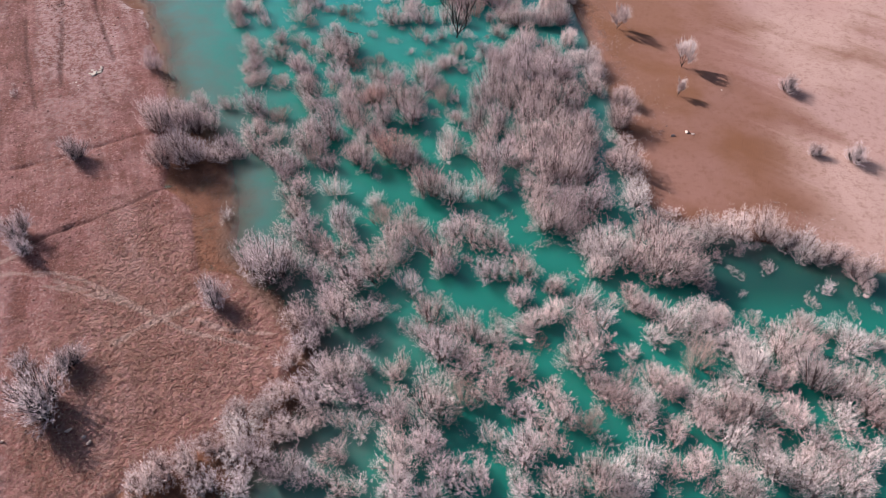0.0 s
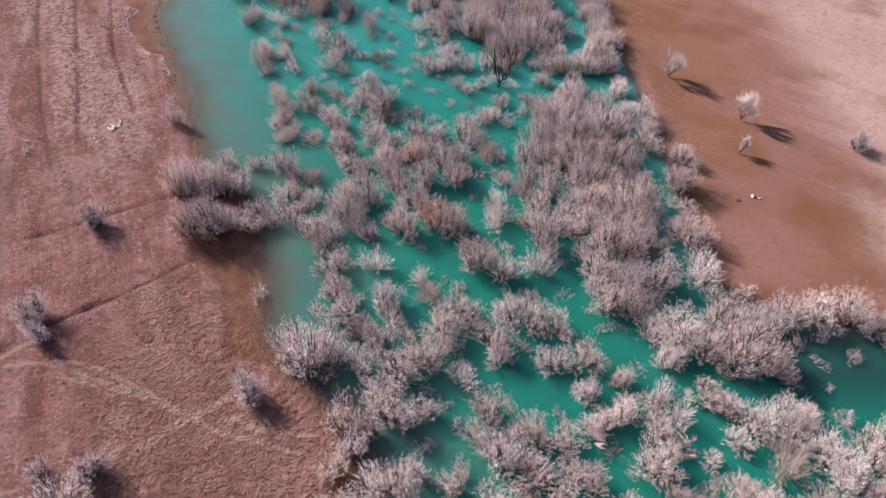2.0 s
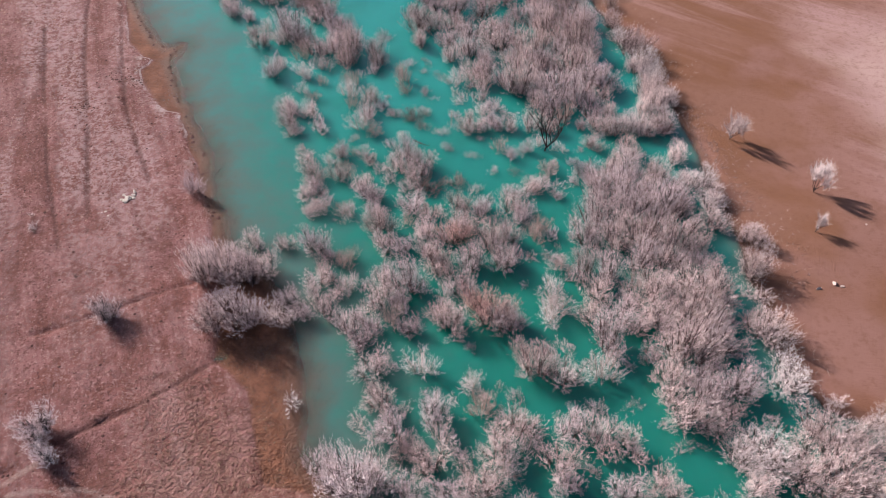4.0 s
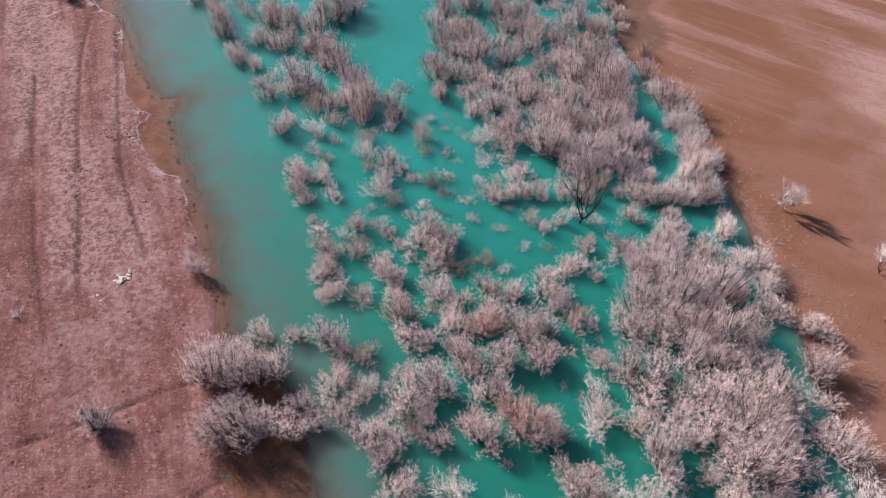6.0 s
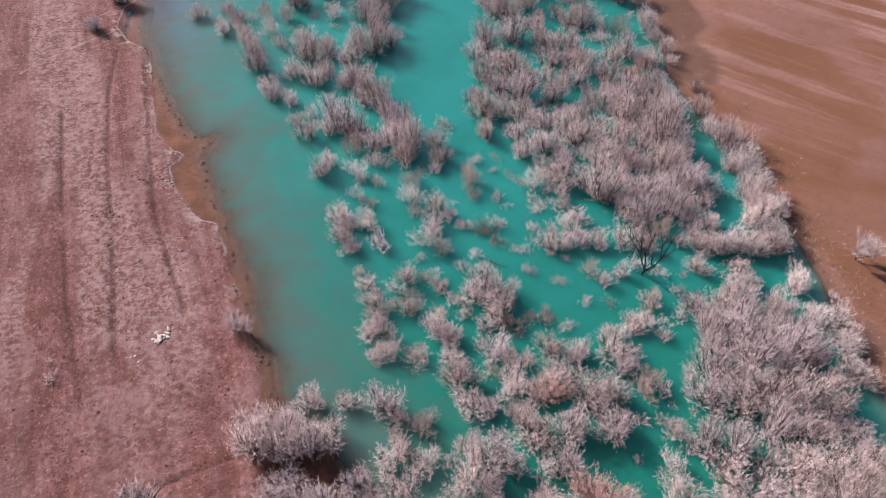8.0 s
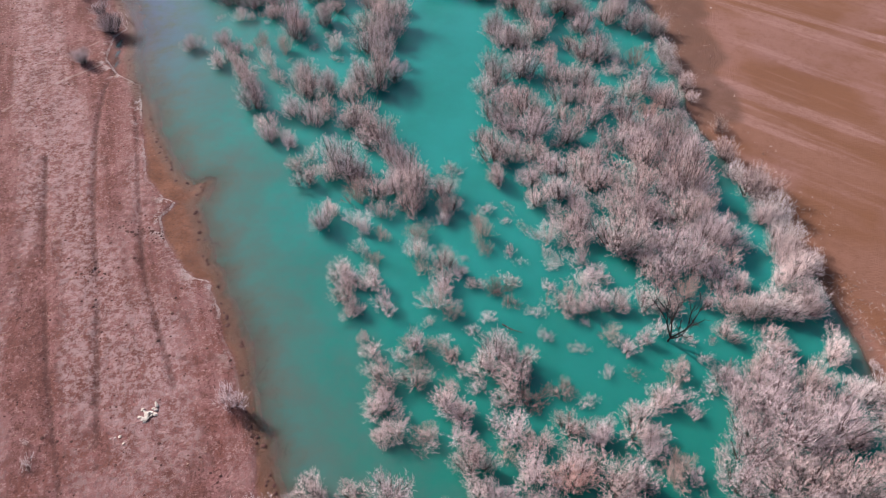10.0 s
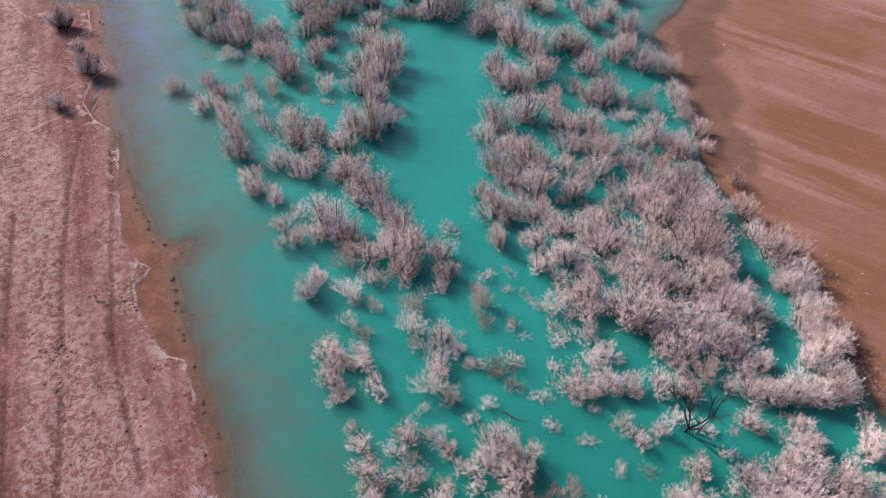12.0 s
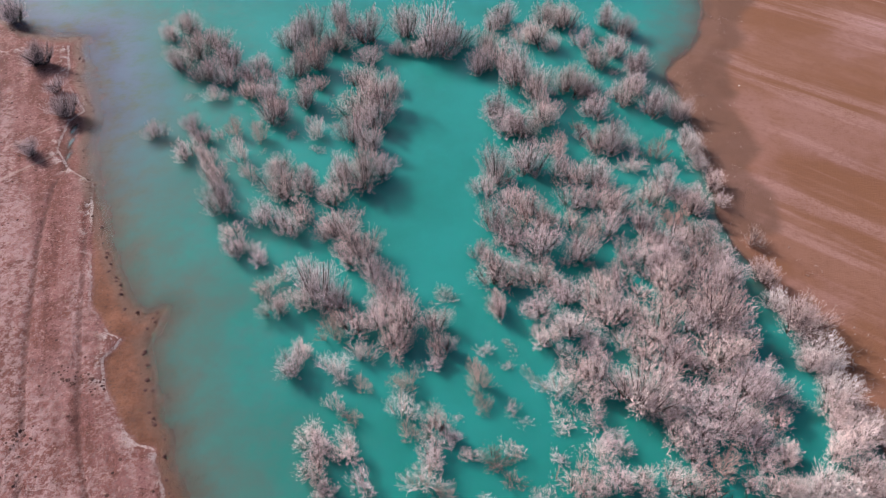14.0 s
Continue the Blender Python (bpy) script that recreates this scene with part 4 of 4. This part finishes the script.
STANDS = {kind: [(*beside_channels(x, y, 0.4 + width * 0.42), width) for x, y, width in stand] for kind, stand in STANDS.items()}
# low undergrowth closes the gaps where the stands are dense
grown = np.array([spot for stand in STANDS.values() for spot in stand])
dice = random.Random(7)
UNDERGROWTH = []
for _ in range(9000):
    x, y = dice.uniform(-70, 62), dice.uniform(30, 240)
    away = np.hypot(grown[:, 0] - x, grown[:, 1] - y)
    near = [math.hypot(x - a, y - b) for a, b, _w in UNDERGROWTH] or [99.0]
    if x > (-28 if y < 150 else -20 if y < 185 else -70) and (away < 7).sum() >= 4 and away.min() > 1.8 and min(near) > 2.2 and beside_channels(x, y, 2.2) == (x, y):
        UNDERGROWTH.append((x, y, dice.uniform(2.0, 4.0)))
heights = land(np.array([p[0] for p in UNDERGROWTH]), np.array([p[1] for p in UNDERGROWTH]))["z"]
STANDS["N"] = [p for p, z in zip(UNDERGROWTH, heights) if z < 0.1][:260]
for kind, stand in STANDS.items():
    for x, y, width in stand:
        z, mud, east = ground_height(x, y)
        name, category, group, words, wider, sizes = KINDS["D" if kind == "B" and x > 10 and east > 0.5 else kind]
        variants = sizes[min(sizes, key=lambda metres: abs(metres - width * wider))]
        pick = dice.randrange(len(variants))
        tone = "lilac-grey" if variants[pick][1].materials[0] == TWIG_GREY else "pale pink"
        where = "standing in turquoise water" if z < -0.05 else "on the muddy bank" if mud > 0.5 else "at the sandy field edge" if east > 0.5 else "on brown pasture"
        if name == "willow_shrub" and tone == "lilac-grey":
            name, group = "sallow_bush", "flooded sallow bushes"
        set_down(name, variants[pick], x, y, max(z, -0.5), width * wider * dice.uniform(0.95, 1.1), dice.uniform(0, 360),
                 words.format(tone=tone).replace("lilac-grey willow shrub", "lilac-grey sallow bush") + " " + where, category, group, dice.uniform(-6, 6), dice.uniform(0.88, 1.12) * (1.3 if z > 0.1 and kind == "B" and x < -30 else 1.0), dice.uniform(0.84, 1.18))


def branching(seed, height, trunk, levels, lean, upright, bole):
    """Limbs of a leafless tree, forking level by level, sorted by main limb; also the ends of its finest limbs."""
    rng = np.random.RandomState(seed)
    limbs, tips = {}, []

    def grow(at, way, long, thick, level, main):
        bend = unit(way + rng.normal(0, 0.16, 3))
        mid = at + way * long * 0.5
        end = mid + bend * long * 0.5
        limbs.setdefault(main, []).append(tube([at, mid, end], [thick, thick * 0.8, thick * 0.62], 5 if level < 2 else 3))
        if level >= levels:
            tips.append((end, bend))
            return
        count = 3 if level else 4
        for k in range(count):
            turn = math.tau * (k + rng.rand() * 0.6) / count
            out = np.array([math.cos(turn), math.sin(turn), 0.0])
            grow(mid + (end - mid) * rng.uniform(0.2, 1.0), unit(bend * 0.9 + out * rng.uniform(0.4, 0.8) + np.array([0, 0, upright])),
                 (long if level else height * 0.33) * rng.uniform(0.6, 0.8), thick * 0.64, level + 1, main if level else k + 1)

    grow(np.array([0, 0, -0.3]), unit(np.array(lean)), height * bole, trunk, 0, 0)
    return limbs, tips, rng


def leafless_tree(name, seed, height, trunk, lean, x, y, twig, bark, label, twigs=16, long=0.6, radius=0.012, levels=3, upright=0.3, bole=0.33):
    limbs, tips, rng = branching(seed, height, trunk, levels, lean, upright, bole)
    root = new(name)
    root.matrix_basis = pose(x, y, max(ground_height(x, y)[0], -0.3))
    starts, ends = [], []
    for end, way in tips:
        ways = unit(way + rng.normal(0, 0.5, (twigs, 3)) + np.array([0, 0, upright]))
        from_here = end - way * rng.uniform(0, long * 1.6, (twigs, 1))
        starts.extend(from_here), ends.extend(from_here + ways * long * rng.uniform(0.5, 1.4, (twigs, 1)))
    for main, pieces in limbs.items():
        new("limb" if main else "trunk", merged("limb" if main else "trunk", pieces, bark)).parent = root
    new("crown", merged("crown", [shoots(starts, ends, radius * rng.uniform(0.8, 1.4, len(ends)), rng.normal(0, 0.5, (len(ends), 3)) + (-0.2, 0.0, 1.0))], twig)).parent = root
    return tagged(root, label, "tree", "single trees")


leafless_tree("dead_tree", 11, 16.0, 0.17, (-0.03, 0.0, 1.0), 1.8, 125.1, STEM_DARK, STEM_DARK, "black dead tree with a fan of bare limbs in turquoise water", twigs=5, long=1.5, radius=0.022, upright=0.30, bole=0.11)
for seed, height, lean, x, y in ((12, 9.0, (0.10, 0.0, 1.0), 32.0, 128.0), (13, 9.6, (0.08, 0.05, 1.0), 41.7, 115.4)):
    leafless_tree("field_tree", seed, height, 0.09, lean, x, y, TWIG_WHITE, STEM_DARK, "small bare whitish tree on sandy field", twigs=52, long=1.3, radius=0.015, upright=0.55, bole=0.07)
leafless_tree("field_tree", 14, 5.6, 0.07, (0.0, 0.05, 1.0), 39.4, 107.1, TWIG_WHITE, STEM_DARK, "stunted bare whitish tree on sandy field", twigs=36, long=0.8, radius=0.010, upright=0.6, bole=0.14)
# drowned snags
for seed, height, trunk, lean, x, y, bark, words in (
        (31, 5.5, 0.12, (-0.5, 0.35, 0.8), -9.2, 65.0, STEM_DARK, "leaning dark snag rising from flooded thicket"),
        (32, 5.0, 0.12, (-0.6, 0.2, 0.7), 1.2, 55.8, STEM_DARK, "leaning dark snag rising from flooded thicket"),
        (33, 7.0, 0.14, (-0.3, 0.2, 1.0), -2.2, 46.0, STEM_DARK, "forked dark snag rising from flooded thicket"),
        (34, 4.5, 0.10, (0.2, 0.1, 0.6), 9.4, 41.0, STEM_PALE, "bleached barkless snag over flooded shrubs"),
        (35, 7.0, 0.14, (-0.1, 0.0, 1.0), -9.6, 221.0, STEM_DARK, "thin dark dead tree in turquoise water"),
        (36, 5.5, 0.12, (0.15, 0.0, 1.0), -4.6, 193.0, STEM_DARK, "thin dark dead tree in turquoise water"),
        (37, 6.0, 0.13, (-0.3, 0.0, 1.0), -16.4, 231.0, STEM_DARK, "thin dark dead tree in turquoise water"),
        (38, 7.5, 0.16, (-0.1, 0.1, 1.0), -55.5, 223.0, STEM_DARK, "dark branched dead tree in turquoise water"),
        (39, 5.0, 0.10, (0.1, 0.0, 1.0), -4.5, 205.0, STEM_DARK, "thin dark dead tree in turquoise water"),
        (40, 3.6, 0.08, (0.4, 0.1, 0.5), 21.0, 62.0, STEM_PALE, "bleached barkless snag over flooded shrubs"),
        (41, 3.6, 0.08, (-0.4, 0.2, 0.5), -8.0, 78.0, STEM_PALE, "bleached barkless snag over flooded shrubs")):
    leafless_tree("snag", seed, height, trunk, lean, x, y, TWIG, bark, words, twigs=4, long=0.7, radius=0.012, upright=0.2)

for x, y, width in ((58.5, 108.4, 4.6), (57.9, 91.9, 3.4), (63.6, 90.5, 4.6)):
    set_down("field_shrub", KINDS["F"][5][5.6][0], x, y, ground_height(x, y)[0], width, width * 50, "dark sparse bare shrub on pale sand", "shrub", "shrubs on the sandy field", 0, 0.9)


def driftwood(name, line, thick, bark, label):
    """A fallen branch lying half in the water, with a few broken side shoots."""
    rng = np.random.RandomState(len(name) + int(abs(line[0][0]) * 10))
    path = np.array(line, float)
    root = new(name)
    new("branch", merged("branch", [tube(path, np.linspace(thick, thick * 0.3, len(path)), 5)], bark)).parent = root
    at = path[1:].repeat(4, 0) + rng.normal(0, 0.1, (4 * (len(path) - 1), 3))
    tips = at + unit(rng.normal(0, 1, at.shape) + (0, 0, 0.5)) * rng.uniform(0.3, 0.9, (len(at), 1))
    new("shoot", merged("shoot", [spikes(at, tips, thick * 0.35)], bark)).parent = root
    return tagged(root, label, "driftwood", "driftwood")


driftwood("fallen_branch", [(-50.9, 117.8, -0.02), (-50.3, 118.8, 0.02), (-49.8, 120.0, 0.02), (-49.3, 121.2, -0.03)], 0.035, STEM_DARK, "dark fallen branch lying in murky shallows")
driftwood("bleached_log", [(-38.6, 201.4, 0.5), (-37.6, 200.6, 0.45), (-36.2, 199.8, 0.3)], 0.24, STEM_PALE, "bleached log caught on flooded thicket edge")
driftwood("standing_stake", [(-13.4, 131.6, -0.3), (-13.4, 131.6, 1.2), (-13.3, 131.7, 2.6)], 0.08, STEM_PALE, "bleached stake standing in turquoise water")
driftwood("fallen_branch", [(-19.5, 127.5, 0.1), (-18.4, 126.6, 0.2), (-17.0, 126.2, 0.05)], 0.1, STEM, "brown fallen branch lying in turquoise water")


# ---- stones, trodden paths, turf ----
def stone(x, y, size, seed):
    """A weathered field stone with knocked-off corners."""
    bm = bmesh.new()
    bmesh.ops.create_icosphere(bm, subdivisions=2, radius=size * 0.5)
    rng = random.Random(seed)
    cuts = [(Vector((rng.gauss(0, 1), rng.gauss(0, 1), rng.gauss(0, 0.8))).normalized(), size * rng.uniform(0.16, 0.36)) for _ in range(11)]
    for v in bm.verts:
        for way, far in cuts:
            over = v.co.dot(way) - far
            if over > 0:
                v.co -= way * over
        v.co.z *= 0.55
    mesh = bpy.data.meshes.new("stone")
    bmesh.ops.transform(bm, matrix=Matrix.Diagonal((1.3, rng.uniform(0.8, 1.1), 1.0, 1.0)), verts=bm.verts)
    bm.to_mesh(mesh)
    bm.free()
    mesh.materials.append(STONE)
    ob = new("stone", mesh)
    ob.matrix_basis = pose(x, y, ground_height(x, y)[0] + size * 0.12, 0, 0, rng.uniform(0, 360))
    return tagged(ob, "weathered pale cream field stone on short turf", "stone", "field stones")


dice = random.Random(21)
for cx, cy, count, wide, long in ((-62.1, 113.3, 22, 0.7, 0.85), (-65.0, 109.4, 4, 0.9, 0.7)):
    for n in range(count):
        s = dice.uniform(-1, 1)
        stone(cx + s * long * 0.6 + dice.gauss(0, wide * 0.5), cy + s * long + dice.gauss(0, wide * 0.4), dice.uniform(0.35, 0.85) * (1 if count > 9 else 0.6), n + int(cy))
# the first three are low soil heaps, built with the stone shape
for n, (x, y, size) in enumerate(((39.0, 97.3, 1.0), (39.8, 96.9, 0.6), (36.6, 96.5, 0.8), (47.2, 108.6, 0.4), (25.9, 209.0, 0.5),
                                  (-40.6, 41.6, 0.7), (-41.4, 42.3, 0.6), (-43.5, 43.0, 0.9), (-50.5, 41.5, 0.7), (-26.9, 44.8, 0.5))):
    lump = stone(x, y, size, 300 + n)
    lump.data.materials[0] = STEM_PALE
    tagged(lump, "earthy tan field stone on bare ground")


def scattered(count, seed, accept):
    rng = np.random.RandomState(seed)
    x, y = rng.uniform(-125, -14, count), rng.uniform(32, 240, count)
    cover = land(x, y)
    keep = accept(x, y, cover, rng)
    return x[keep], y[keep], cover["z"][keep], rng


def turf_tufts():
    """Tussocks of dead grass, thickest on the rough southern pasture."""
    x, y, z, rng = scattered(80000, 5, lambda x, y, cover, r: (cover["z"] > 0.3) & (cover["mud"] < 0.3) & (cover["east"] < 0.5) &
                             (r.rand(len(x)) < 0.04 + 0.8 * cover["turf"] + 0.05 * cover["pale"] + np.exp(-((x + 24) / 6) ** 2 - ((y - 60.5) / 4) ** 2)))
    blades = 5
    at = np.repeat(np.stack([x, y, z - 0.02], 1), blades, 0) + rng.normal(0, 0.09, (len(x) * blades, 3)) * (1, 1, 0)
    tips = at + unit(rng.normal(0, 0.7, at.shape) * (1, 1, 0) + (0.3, -0.2, 0.9)) * rng.uniform(0.15, 0.5, (len(at), 1))
    ob = new("dry_grass", merged("dry_grass", [spikes(at, tips, rng.uniform(0.012, 0.035, len(at)))], DRY_GRASS))
    return tagged(ob, "short dead straw-brown grass tussocks on pasture", "grass", kind="stuff")


def earth_clods():
    """Dark clods, droppings and hoof marks on the pasture."""
    x, y, z, rng = scattered(150000, 6, lambda x, y, cover, r: (cover["east"] < 0.5) & (
                             (cover["wet"] > 0.55) & (cover["z"] > -0.1) & (y > 95) & (r.rand(len(x)) < 0.12) | (cover["z"] > 0.25) & (cover["mud"] < 0.5) & ((r.rand(len(x)) < 0.018) | (np.hypot((x - (-71.0)) / 4.6, (y - 143.2 - (x - (-71.0)) * -0.31) / 1.5) < r.rand(len(x)) * 1.2) | (np.hypot((x - (-76.1)) / 3.2, (y - 135.4 - (x - (-76.1)) * 0.15) / 1.5) < r.rand(len(x)) * 1.2) | ((cover["rut"] > 0.5) & (r.rand(len(x)) < 0.2)))))
    size = rng.uniform(0.06, 0.26, (len(x), 1)) * np.where(z < 0.25, 1.5, 1.0)[:, None]
    ring = np.array([(1, 0, 0), (0.4, 0.9, 0), (-0.7, 0.6, 0), (-0.8, -0.5, 0), (0.3, -0.95, 0), (0, 0, 0.7)])
    points = np.stack([x, y, z - 0.02], 1)[:, None] + ring[None] * size[:, None] * rng.uniform(0.7, 1.3, (len(x), 6, 1))
    faces = np.array([(0, 1, 5), (1, 2, 5), (2, 3, 5), (3, 4, 5), (4, 0, 5)])[None] + (np.arange(len(x)) * 6)[:, None, None]
    ob = new("earth_clods", merged("earth_clods", [(points.reshape(-1, 3), faces.reshape(-1, 3))], CLOD))
    return tagged(ob, "small dark earth clods and hoof marks", "soil", kind="stuff")


def bank_fringe():
    """Dead stalks and leaf litter along the eastern field's edge."""
    rng = np.random.RandomState(8)
    x, y = rng.uniform(8, 66, 60000), rng.uniform(60, 236, 60000)
    west, dry, east = shore_distances(x, y)
    keep = (east > 0.3) & (east < 9) & (rng.rand(len(x)) < 0.8 * np.exp(-east / 3.0)) & (rough_noise(x, y, 7.0, 61) > 0.38) & ((y < 150) | (rng.rand(len(x)) < 0.2))
    x, y = x[keep], y[keep]
    z = land(x, y)["z"]
    stalks = 4
    at = np.repeat(np.stack([x, y, z - 0.02], 1), stalks, 0) + rng.normal(0, 0.12, (len(x) * stalks, 3)) * (1, 1, 0)
    tips = at + unit(rng.normal(0, 0.8, at.shape) * (1, 1, 0) + (0.0, 0.0, 0.7)) * rng.uniform(0.15, 0.6, (len(at), 1))
    ob = new("dead_stalks", merged("dead_stalks", [spikes(at, tips, rng.uniform(0.015, 0.04, len(at)))], TWIG_BROWN))
    return tagged(ob, "tan dead stalks along the sandy field edge", "stalks", kind="stuff")


turf_tufts()
earth_clods()
bank_fringe()
